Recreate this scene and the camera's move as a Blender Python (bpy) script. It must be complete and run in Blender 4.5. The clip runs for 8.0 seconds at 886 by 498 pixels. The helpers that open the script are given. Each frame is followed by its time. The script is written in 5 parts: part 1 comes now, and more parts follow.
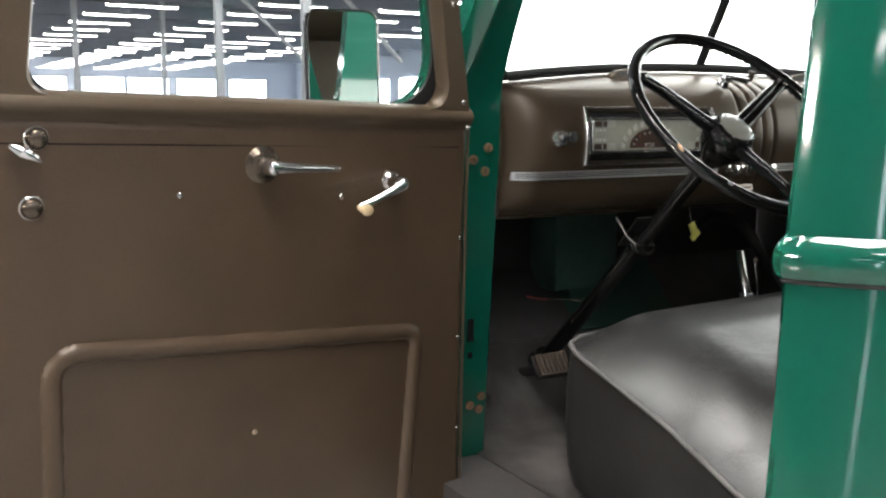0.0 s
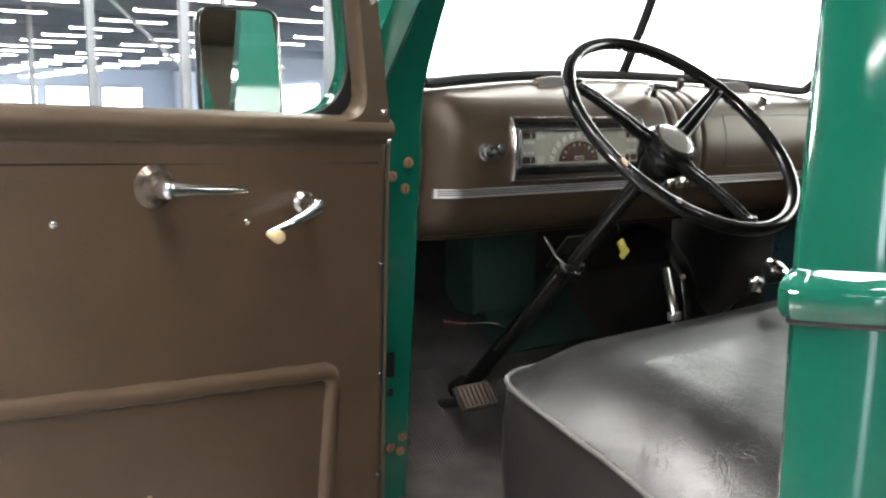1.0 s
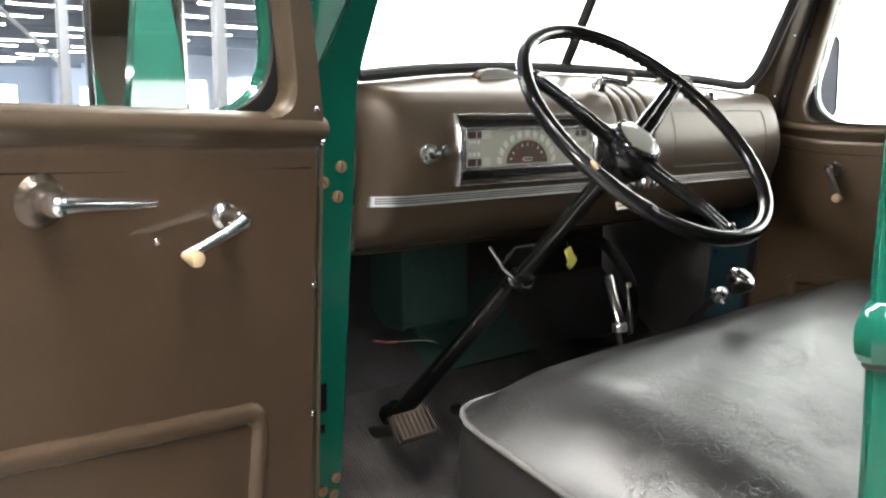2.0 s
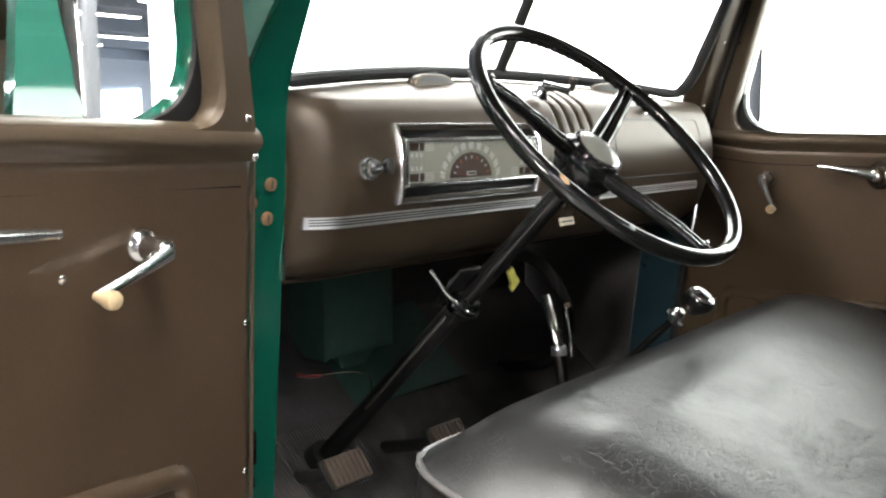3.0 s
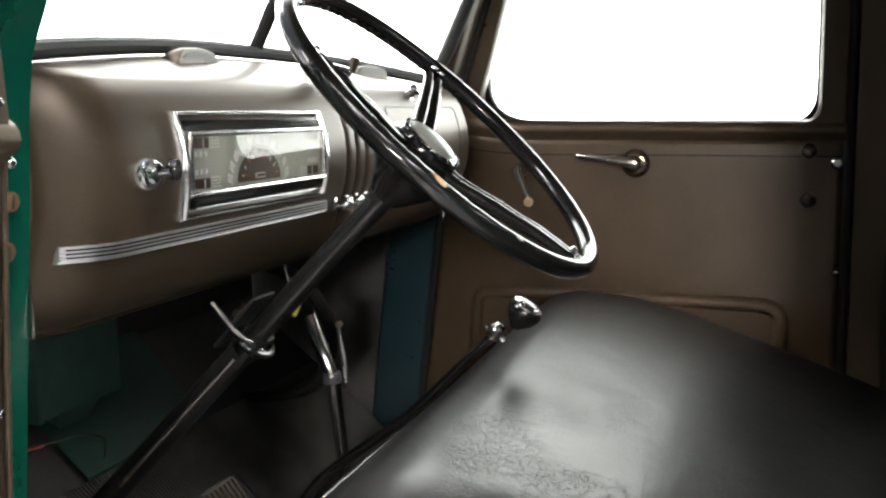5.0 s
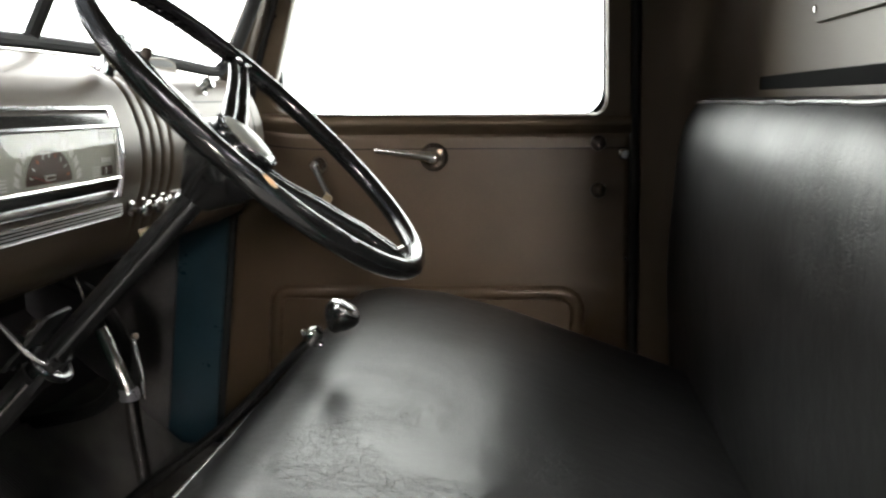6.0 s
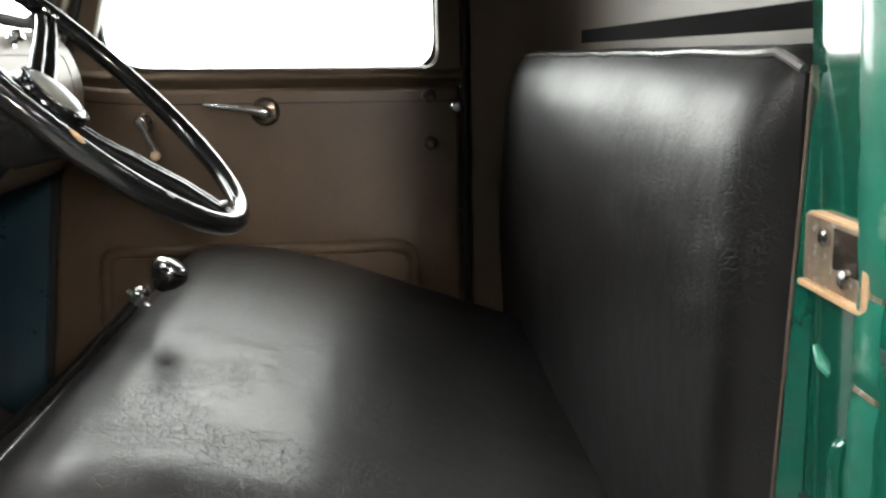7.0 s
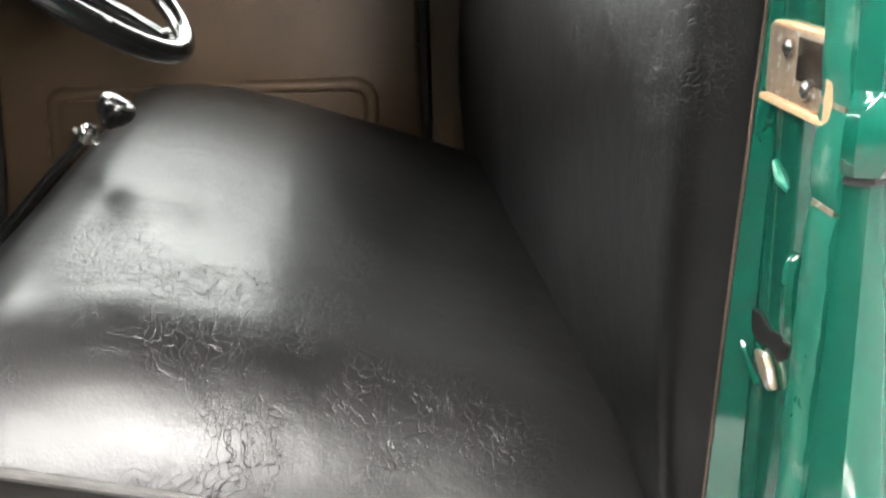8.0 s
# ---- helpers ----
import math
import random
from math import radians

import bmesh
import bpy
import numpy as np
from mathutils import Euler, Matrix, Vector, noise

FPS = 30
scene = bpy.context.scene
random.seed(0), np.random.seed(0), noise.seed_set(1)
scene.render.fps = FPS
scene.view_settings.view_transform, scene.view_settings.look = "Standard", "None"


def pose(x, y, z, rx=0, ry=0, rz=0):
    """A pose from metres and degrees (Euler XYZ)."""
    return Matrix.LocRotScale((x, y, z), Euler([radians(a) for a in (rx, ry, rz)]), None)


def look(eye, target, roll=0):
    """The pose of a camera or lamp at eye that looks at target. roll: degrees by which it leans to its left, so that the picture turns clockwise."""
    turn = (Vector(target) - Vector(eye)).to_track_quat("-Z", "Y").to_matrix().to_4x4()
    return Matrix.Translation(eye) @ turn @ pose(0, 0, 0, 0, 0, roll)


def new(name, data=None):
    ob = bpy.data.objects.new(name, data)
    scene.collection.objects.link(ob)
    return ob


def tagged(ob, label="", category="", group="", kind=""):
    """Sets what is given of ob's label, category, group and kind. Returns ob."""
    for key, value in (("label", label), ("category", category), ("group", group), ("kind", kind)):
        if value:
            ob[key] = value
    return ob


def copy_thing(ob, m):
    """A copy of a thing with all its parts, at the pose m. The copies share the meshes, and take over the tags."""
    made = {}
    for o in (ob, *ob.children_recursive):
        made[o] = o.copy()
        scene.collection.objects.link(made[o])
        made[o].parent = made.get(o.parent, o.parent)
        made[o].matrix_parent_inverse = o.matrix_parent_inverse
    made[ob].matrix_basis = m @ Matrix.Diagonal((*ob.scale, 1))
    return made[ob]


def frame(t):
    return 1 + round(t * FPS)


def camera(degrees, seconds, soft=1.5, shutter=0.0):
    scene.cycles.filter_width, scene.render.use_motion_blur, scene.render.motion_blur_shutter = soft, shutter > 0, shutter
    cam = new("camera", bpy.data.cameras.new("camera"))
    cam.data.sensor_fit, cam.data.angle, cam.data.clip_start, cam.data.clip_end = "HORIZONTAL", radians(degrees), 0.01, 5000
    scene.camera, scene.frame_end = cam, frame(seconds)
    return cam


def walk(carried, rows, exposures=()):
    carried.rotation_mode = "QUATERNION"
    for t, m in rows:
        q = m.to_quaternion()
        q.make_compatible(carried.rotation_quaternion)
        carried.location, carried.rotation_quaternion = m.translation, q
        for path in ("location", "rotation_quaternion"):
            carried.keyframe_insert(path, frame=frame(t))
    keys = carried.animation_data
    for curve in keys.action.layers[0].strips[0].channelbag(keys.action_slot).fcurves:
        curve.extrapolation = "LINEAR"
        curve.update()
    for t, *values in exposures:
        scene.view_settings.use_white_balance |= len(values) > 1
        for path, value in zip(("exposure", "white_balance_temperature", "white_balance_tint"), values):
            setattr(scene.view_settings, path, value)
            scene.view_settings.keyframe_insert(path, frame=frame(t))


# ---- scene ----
cam = camera(48.9, 8.0, 2.3, 0.25)
PATH = [
    (0, (-1.567, -1.124, 1.354), (-0.595, 0.602, 1.071), 0.1),
    (0.5, (-1.547, -1.023, 1.354), (-0.483, 0.645, 1.06), 0.0),
    (1, (-1.52, -0.932, 1.358), (-0.349, 0.667, 1.092), -0.0),
    (1.5, (-1.484, -0.823, 1.358), (-0.222, 0.704, 1.087), -0.1),
    (3, (-1.4, -0.547, 1.356), (0.109, 0.742, 1.106), -0.4),
    (3.5, (-1.372, -0.453, 1.353), (0.24, 0.704, 1.104), -0.7),
    (4, (-1.343, -0.371, 1.353), (0.367, 0.633, 1.094), -0.8),
    (5.5, (-1.247, -0.152, 1.354), (0.686, 0.278, 1.072), -1.1),
    (6, (-1.24, -0.139, 1.355), (0.728, 0.059, 1.06), -1.2),
    (6.5, (-1.245, -0.151, 1.355), (0.728, -0.107, 1.033), -1.2),
    (7, (-1.251, -0.164, 1.352), (0.707, -0.274, 0.961), -1.3),
    (7.5, (-1.245, -0.169, 1.342), (0.68, -0.354, 0.832), -1.4),
    (8, (-1.238, -0.17, 1.329), (0.631, -0.342, 0.638), -1.6),
]
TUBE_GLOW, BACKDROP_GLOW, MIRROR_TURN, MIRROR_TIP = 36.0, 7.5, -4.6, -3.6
walk(cam, [(t, look(eye, target, roll)) for t, eye, target, roll in PATH],
     [(0.0, -0.24), (0.5, -0.06), (1.0, 0.17), (1.5, 0.40), (3.0, 0.36), (4.0, 0.27), (5.5, 0.1), (6.5, -0.05), (7.0, 0.1), (7.5, 0.4), (8.0, 0.7)])

# ---- light ----
scene.view_settings.exposure = 0.0
world = bpy.data.worlds.new("world")
scene.world = world
world.use_nodes = True
world.node_tree.nodes["Background"].inputs[0].default_value = (0.75, 0.85, 1.0, 1)
world.node_tree.nodes["Background"].inputs[1].default_value = 0.25


# ---- materials ----
def node_material(name):
    m = bpy.data.materials.new(name)
    m.use_nodes = True
    nt = m.node_tree
    return m, nt, nt.nodes["Principled BSDF"]


def surface(name, colour, rough=0.5, metal=0.0, vary=0.12, grain=60.0, blotch=5.0, bump=0.0, bump_scale=200.0,
            coat=0.0, rough_vary=0.1, second=None, second_amount=0.0, spec=0.5, bump_dist=0.002):
    """A painted or solid surface: colour broken at two scales, uneven gloss and fine relief."""
    m, nt, p = node_material(name)
    n, l = nt.nodes, nt.links
    tc = n.new("ShaderNodeTexCoord")
    big = n.new("ShaderNodeTexNoise")
    big.inputs["Scale"].default_value, big.inputs["Detail"].default_value = blotch, 5
    small = n.new("ShaderNodeTexNoise")
    small.inputs["Scale"].default_value, small.inputs["Detail"].default_value = grain, 4
    l.new(tc.outputs["Object"], big.inputs["Vector"])
    l.new(tc.outputs["Object"], small.inputs["Vector"])
    mixed = n.new("ShaderNodeMath")
    mixed.operation = "MULTIPLY_ADD"
    mixed.inputs[1].default_value, mixed.inputs[2].default_value = 0.4, 0.0
    l.new(small.outputs["Fac"], mixed.inputs[0])
    add = n.new("ShaderNodeMath")
    add.operation = "MULTIPLY_ADD"
    add.inputs[1].default_value = 0.6
    l.new(big.outputs["Fac"], add.inputs[0])
    l.new(mixed.outputs[0], add.inputs[2])
    ramp = n.new("ShaderNodeValToRGB")
    ramp.color_ramp.elements[0].position, ramp.color_ramp.elements[1].position = 0.3, 0.7
    lo = [c * (1 - vary) for c in colour]
    hi = [min(1, c * (1 + vary)) for c in colour]
    ramp.color_ramp.elements[0].color, ramp.color_ramp.elements[1].color = (*lo, 1), (*hi, 1)
    l.new(add.outputs[0], ramp.inputs[0])
    out = ramp.outputs[0]
    if second:
        patch = n.new("ShaderNodeTexNoise")
        patch.inputs["Scale"].default_value, patch.inputs["Detail"].default_value = blotch * 3.1, 8
        l.new(tc.outputs["Object"], patch.inputs["Vector"])
        pr = n.new("ShaderNodeValToRGB")
        pr.color_ramp.elements[0].position, pr.color_ramp.elements[1].position = 0.62 - second_amount, 0.68 - second_amount
        l.new(patch.outputs["Fac"], pr.inputs[0])
        mx = n.new("ShaderNodeMix")
        mx.data_type = "RGBA"
        l.new(pr.outputs[0], mx.inputs["Factor"])
        l.new(out, mx.inputs["A"])
        mx.inputs["B"].default_value = (*second, 1)
        out = mx.outputs["Result"]
    l.new(out, p.inputs["Base Color"])
    rr = n.new("ShaderNodeMapRange")
    rr.inputs["To Min"].default_value, rr.inputs["To Max"].default_value = max(0.02, rough - rough_vary), min(1, rough + rough_vary)
    l.new(add.outputs[0], rr.inputs["Value"])
    l.new(rr.outputs[0], p.inputs["Roughness"])
    p.inputs["Metallic"].default_value = metal
    p.inputs["Specular IOR Level"].default_value = spec
    p.inputs["Coat Weight"].default_value, p.inputs["Coat Roughness"].default_value = coat, 0.06
    if bump:
        bt = n.new("ShaderNodeTexNoise")
        bt.inputs["Scale"].default_value, bt.inputs["Detail"].default_value = bump_scale, 5
        l.new(tc.outputs["Object"], bt.inputs["Vector"])
        b = n.new("ShaderNodeBump")
        b.inputs["Strength"].default_value, b.inputs["Distance"].default_value = bump, bump_dist
        l.new(bt.outputs["Fac"], b.inputs["Height"])
        l.new(b.outputs[0], p.inputs["Normal"])
    return m


def glowing(name, colour, strength):
    m, nt, p = node_material(name)
    p.inputs["Base Color"].default_value = (*colour, 1)
    p.inputs["Emission Color"].default_value = (*colour, 1)
    p.inputs["Emission Strength"].default_value = strength
    return m


def glass_material(name, tint, rough=0.0, gloss_least=0.04, gloss_rise=0.9):
    m, nt, p = node_material(name)
    n, l = nt.nodes, nt.links
    clear = n.new("ShaderNodeBsdfTransparent")
    clear.inputs[0].default_value = (*tint, 1)
    gloss = n.new("ShaderNodeBsdfGlossy")
    gloss.inputs["Roughness"].default_value = rough
    facing = n.new("ShaderNodeLayerWeight")
    facing.inputs["Blend"].default_value = 0.5
    power = n.new("ShaderNodeMath")
    power.operation = "POWER"
    power.inputs[1].default_value = 4.0
    l.new(facing.outputs["Facing"], power.inputs[0])
    fres = n.new("ShaderNodeMath")
    fres.operation = "MULTIPLY_ADD"
    fres.inputs[1].default_value, fres.inputs[2].default_value = gloss_rise, gloss_least
    l.new(power.outputs[0], fres.inputs[0])
    mx = n.new("ShaderNodeMixShader")
    l.new(fres.outputs[0], mx.inputs[0])
    l.new(clear.outputs[0], mx.inputs[1])
    l.new(gloss.outputs[0], mx.inputs[2])
    l.new(mx.outputs[0], n["Material Output"].inputs["Surface"])
    return m


def vinyl_material(name, colour, rough, spec, crease_depth, stretch=(1, 1, 1), about=None):
    """Black seat vinyl: leather grain, long creases and soft wear."""
    m, nt, p = node_material(name)
    n, l = nt.nodes, nt.links
    tc = n.new("ShaderNodeTexCoord")
    worn = n.new("ShaderNodeTexNoise")
    worn.inputs["Scale"].default_value, worn.inputs["Detail"].default_value = 6, 6
    l.new(tc.outputs["Object"], worn.inputs["Vector"])
    ramp = n.new("ShaderNodeValToRGB")
    ramp.color_ramp.elements[0].position, ramp.color_ramp.elements[1].position = 0.3, 0.75
    ramp.color_ramp.elements[0].color = (*[c * 0.75 for c in colour], 1)
    ramp.color_ramp.elements[1].color = (*[c * 1.5 for c in colour], 1)
    l.new(worn.outputs["Fac"], ramp.inputs[0])
    l.new(ramp.outputs[0], p.inputs["Base Color"])
    rr = n.new("ShaderNodeMapRange")
    rr.inputs["To Min"].default_value, rr.inputs["To Max"].default_value = rough - 0.06, rough + 0.08
    l.new(worn.outputs["Fac"], rr.inputs["Value"])
    l.new(rr.outputs[0], p.inputs["Roughness"])
    warp = n.new("ShaderNodeTexNoise")
    warp.inputs["Scale"].default_value, warp.inputs["Detail"].default_value = 9, 3
    l.new(tc.outputs["Object"], warp.inputs["Vector"])
    mixv = n.new("ShaderNodeMix")
    mixv.data_type = "VECTOR"
    mixv.inputs["Factor"].default_value = 0.2
    l.new(tc.outputs["Object"], mixv.inputs["A"])
    l.new(warp.outputs["Color"], mixv.inputs["B"])
    crease = n.new("ShaderNodeTexVoronoi")
    crease.feature = "DISTANCE_TO_EDGE"
    crease.inputs["Scale"].default_value = 90
    along = n.new("ShaderNodeMapping")
    along.inputs["Scale"].default_value = stretch
    l.new(mixv.outputs["Result"], along.inputs["Vector"])
    l.new(along.outputs["Vector"], crease.inputs["Vector"])
    cr = n.new("ShaderNodeValToRGB")
    cr.color_ramp.elements[0].position, cr.color_ramp.elements[1].position = 0.0, 0.055
    l.new(crease.outputs["Distance"], cr.inputs[0])
    where = n.new("ShaderNodeTexNoise")
    where.inputs["Scale"].default_value, where.inputs["Detail"].default_value = 9, 3
    l.new(tc.outputs["Object"], where.inputs["Vector"])
    wr = n.new("ShaderNodeValToRGB")
    wr.color_ramp.elements[0].position, wr.color_ramp.elements[1].position = 0.46, 0.66
    l.new(where.outputs["Fac"], wr.inputs[0])
    near = wr.outputs[0]
    if about:
        # creases gather where people slide in
        shift = n.new("ShaderNodeMapping")
        shift.vector_type = "TEXTURE"
        shift.inputs["Location"].default_value, shift.inputs["Scale"].default_value = about[:3], (about[3],) * 3
        l.new(tc.outputs["Object"], shift.inputs["Vector"])
        ball = n.new("ShaderNodeTexGradient")
        ball.gradient_type = "SPHERICAL"
        l.new(shift.outputs["Vector"], ball.inputs["Vector"])
        gather = n.new("ShaderNodeMath")
        gather.operation = "MULTIPLY_ADD"
        gather.inputs[1].default_value, gather.inputs[2].default_value = 2.2, 0.12
        l.new(ball.outputs["Fac"], gather.inputs[0])
        both = n.new("ShaderNodeMath")
        both.operation = "MULTIPLY"
        both.use_clamp = True
        l.new(gather.outputs[0], both.inputs[0])
        l.new(wr.outputs[0], both.inputs[1])
        near = both.outputs[0]
    inv = n.new("ShaderNodeMath")
    inv.operation = "SUBTRACT"
    inv.inputs[0].default_value = 1.0
    l.new(cr.outputs[0], inv.inputs[1])
    deep = n.new("ShaderNodeMath")
    deep.operation = "MULTIPLY"
    l.new(inv.outputs[0], deep.inputs[0])
    l.new(near, deep.inputs[1])
    grain = n.new("ShaderNodeTexVoronoi")
    grain.inputs["Scale"].default_value = 420
    l.new(tc.outputs["Object"], grain.inputs["Vector"])
    soft = n.new("ShaderNodeTexNoise")
    soft.inputs["Scale"].default_value, soft.inputs["Detail"].default_value = 30, 3
    l.new(tc.outputs["Object"], soft.inputs["Vector"])
    b1 = n.new("ShaderNodeBump")
    b1.invert = True
    b1.inputs["Strength"].default_value, b1.inputs["Distance"].default_value = crease_depth, 0.0011
    p.inputs["Specular IOR Level"].default_value = spec
    l.new(deep.outputs[0], b1.inputs["Height"])
    b2 = n.new("ShaderNodeBump")
    b2.inputs["Strength"].default_value, b2.inputs["Distance"].default_value = 0.22, 0.0005
    l.new(grain.outputs["Distance"], b2.inputs["Height"])
    l.new(b1.outputs[0], b2.inputs["Normal"])
    b3 = n.new("ShaderNodeBump")
    b3.inputs["Strength"].default_value, b3.inputs["Distance"].default_value = 0.25, 0.004
    l.new(soft.outputs["Fac"], b3.inputs["Height"])
    l.new(b2.outputs[0], b3.inputs["Normal"])
    l.new(b3.outputs[0], p.inputs["Normal"])
    return m


def ribbed_rubber(name, colour, pitch):
    m, nt, p = node_material(name)
    n, l = nt.nodes, nt.links
    tc = n.new("ShaderNodeTexCoord")
    wave = n.new("ShaderNodeTexWave")
    wave.bands_direction = "X"
    wave.inputs["Scale"].default_value = 0.314 / pitch
    wave.inputs["Distortion"].default_value = 0.3
    l.new(tc.outputs["Object"], wave.inputs["Vector"])
    dirt = n.new("ShaderNodeTexNoise")
    dirt.inputs["Scale"].default_value, dirt.inputs["Detail"].default_value = 9, 7
    l.new(tc.outputs["Object"], dirt.inputs["Vector"])
    ramp = n.new("ShaderNodeValToRGB")
    ramp.color_ramp.elements[0].position, ramp.color_ramp.elements[1].position = 0.35, 0.75
    ramp.color_ramp.elements[0].color = (*[c * 0.7 for c in colour], 1)
    ramp.color_ramp.elements[1].color = (*[c * 1.9 for c in colour], 1)
    l.new(dirt.outputs["Fac"], ramp.inputs[0])
    l.new(ramp.outputs[0], p.inputs["Base Color"])
    p.inputs["Roughness"].default_value = 0.6
    b = n.new("ShaderNodeBump")
    b.inputs["Strength"].default_value, b.inputs["Distance"].default_value = 1.0, 0.006
    l.new(wave.outputs["Fac"], b.inputs["Height"])
    l.new(b.outputs[0], p.inputs["Normal"])
    return m


BROWN = surface("brown_metallic_paint", (0.073, 0.053, 0.034), 0.38, metal=0.24, spec=0.33, vary=0.14, grain=400, blotch=7, bump=0.05, bump_scale=500, rough_vary=0.06)
BROWN_BOARD = surface("brown_door_board", (0.067, 0.044, 0.0265), 0.36, metal=0.10, vary=0.2, grain=350, blotch=6, bump=0.12, bump_scale=420, rough_vary=0.09, spec=0.38)
GREEN = surface("green_body_paint", (0.004, 0.080, 0.051), 0.08, vary=0.08, grain=90, blotch=4, coat=0.9, rough_vary=0.05)
GREEN_WORN = surface("worn_green_paint", (0.012, 0.15, 0.098), 0.3, vary=0.12, grain=120, blotch=9, coat=0.4, rough_vary=0.12, second=(0.10, 0.24, 0.18), second_amount=0.02, bump=0.15, bump_scale=90)
# footwell green twice: paler vent box, darker panels with shade in the colour
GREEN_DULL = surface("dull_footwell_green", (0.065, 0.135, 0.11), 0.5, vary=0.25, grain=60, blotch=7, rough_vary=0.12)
GREEN_SHADY = surface("shaded_footwell_green", (0.020, 0.066, 0.048), 0.5, vary=0.25, grain=60, blotch=7, rough_vary=0.12)
# green pillar paint with bluish light mixed into its colour
GREEN_BLUED = surface("green_paint_in_blue_light", (0.013, 0.034, 0.048), 0.3, vary=0.15, grain=120, blotch=9, coat=0.4, rough_vary=0.1)
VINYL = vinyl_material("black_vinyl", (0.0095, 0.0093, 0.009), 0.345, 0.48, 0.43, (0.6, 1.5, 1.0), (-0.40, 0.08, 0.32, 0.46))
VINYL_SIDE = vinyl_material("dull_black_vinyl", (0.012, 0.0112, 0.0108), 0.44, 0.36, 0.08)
# same seat vinyl with a darker base, holding the backrest's shade in colour
VINYL_BACK = vinyl_material("shaded_matt_vinyl", (0.0042, 0.0042, 0.004), 0.39, 0.33, 0.34, (0.9, 1.0, 1.8))
BLACK = surface("black_enamel", (0.010, 0.010, 0.010), 0.16, vary=0.2, rough_vary=0.07, coat=0.3)
BLACK_DULL = surface("dull_black_metal", (0.032, 0.031, 0.030), 0.5, vary=0.25, rough_vary=0.12)
# black lifted towards grey, in place of light missing in the footwell
BLACK_LIFTED = surface("lifted_footwell_black", (0.052, 0.047, 0.046), 0.6, vary=0.35, blotch=9, grain=120, rough_vary=0.12)
SEAM_AND_SHADE = surface("dark_seam_and_groove_shade", (0.006, 0.006, 0.006), 0.9, vary=0.2, spec=0.1)
RUBBER = surface("black_rubber", (0.014, 0.014, 0.014), 0.6, vary=0.2, bump=0.1, spec=0.22)
MAT = ribbed_rubber("ribbed_floor_rubber", (0.088, 0.080, 0.074), 0.007)
CHROME = surface("chrome", (0.88, 0.88, 0.89), 0.19, metal=1.0, vary=0.05, rough_vary=0.06)
CHROME_WORN = surface("worn_chrome", (0.62, 0.60, 0.58), 0.24, metal=1.0, vary=0.22, grain=250, rough_vary=0.12, bump=0.1)
STEEL = surface("grey_steel", (0.58, 0.58, 0.62), 0.3, metal=0.85, vary=0.15, rough_vary=0.12)
# piping base paler than the vinyl, painting in its lit line
PIPE_EDGE = surface("seat_piping_vinyl", (0.10, 0.097, 0.094), 0.24, vary=0.2)
KNOB_WORN = surface("worn_bronze_knob", (0.125, 0.10, 0.078), 0.24, metal=0.8, vary=0.3, grain=300, rough_vary=0.1)
CREAM = surface("cream_plastic", (0.52, 0.40, 0.24), 0.3, vary=0.15, grain=30, coat=0.3)
STRIP = surface("brushed_bright_strip", (0.80, 0.80, 0.80), 0.36, metal=1.0, vary=0.06, rough_vary=0.05)
DIAL = surface("grey_green_dial_face", (0.55, 0.56, 0.48), 0.5, vary=0.05)
DIAL_DARK = surface("dark_brown_gauge_face", (0.085, 0.045, 0.032), 0.5, vary=0.2)
DIAL_MARK = surface("pale_gauge_mark", (0.95, 0.95, 0.92), 0.5, vary=0.05)
ORANGE = surface("orange_needle", (0.6, 0.16, 0.05), 0.5)
CAP = surface("cream_horn_cap", (0.42, 0.43, 0.38), 0.35, vary=0.06, coat=0.3)
RUST = surface("rusty_screw", (0.21, 0.125, 0.065), 0.6, metal=0.3, vary=0.4, grain=500, bump=0.4, bump_scale=600)
BRASS = surface("bare_worn_metal", (0.33, 0.26, 0.19), 0.42, metal=0.6, vary=0.35, grain=160, blotch=40, bump=0.35, bump_scale=150, second=(0.5, 0.48, 0.44), second_amount=0.03)
POLISHED = surface("rubbed_paint_highlight", (0.15, 0.115, 0.082), 0.24, metal=0.4, vary=0.3, grain=300)
TAN_EDGE = surface("tan_primer_edge", (0.55, 0.36, 0.20), 0.6, vary=0.25, grain=200)
PEDAL = surface("brown_pedal_rubber", (0.085, 0.062, 0.046), 0.6, vary=0.3, bump=0.3)
YELLOW = surface("yellow_tag", (0.75, 0.70, 0.16), 0.45, vary=0.1)
RED = surface("red_wire", (0.25, 0.02, 0.015), 0.4)
MIRROR = surface("mirror_glass", (0.92, 0.93, 0.93), 0.02, metal=1.0, vary=0.01, rough_vary=0.0)
GLASS = glass_material("window_glass", (0.95, 0.97, 0.955))
DIAL_GLASS = glass_material("instrument_glass", (0.98, 0.98, 0.97), 0.0, 0.025, 0.35)
HALL_FLOOR = surface("polished_concrete", (0.27, 0.265, 0.255), 0.22, vary=0.12, blotch=0.6, grain=9, rough_vary=0.08)
HALL_CEILING = surface("dark_hall_ceiling", (0.17, 0.18, 0.21), 0.9, vary=0.2, blotch=0.5, grain=4)
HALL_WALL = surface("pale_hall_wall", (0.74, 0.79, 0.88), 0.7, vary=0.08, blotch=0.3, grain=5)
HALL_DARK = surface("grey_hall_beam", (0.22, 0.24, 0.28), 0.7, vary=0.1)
# for the unseen south and west walls, darkened so they return less light
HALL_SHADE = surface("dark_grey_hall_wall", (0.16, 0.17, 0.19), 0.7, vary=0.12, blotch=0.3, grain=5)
COLUMN = surface("pale_steel_column", (0.5, 0.52, 0.54), 0.5, vary=0.06)
# glow of the added, unseen light panels
BANK_PANEL = glowing("added_light_panel", (1.0, 0.97, 0.93), TUBE_GLOW)
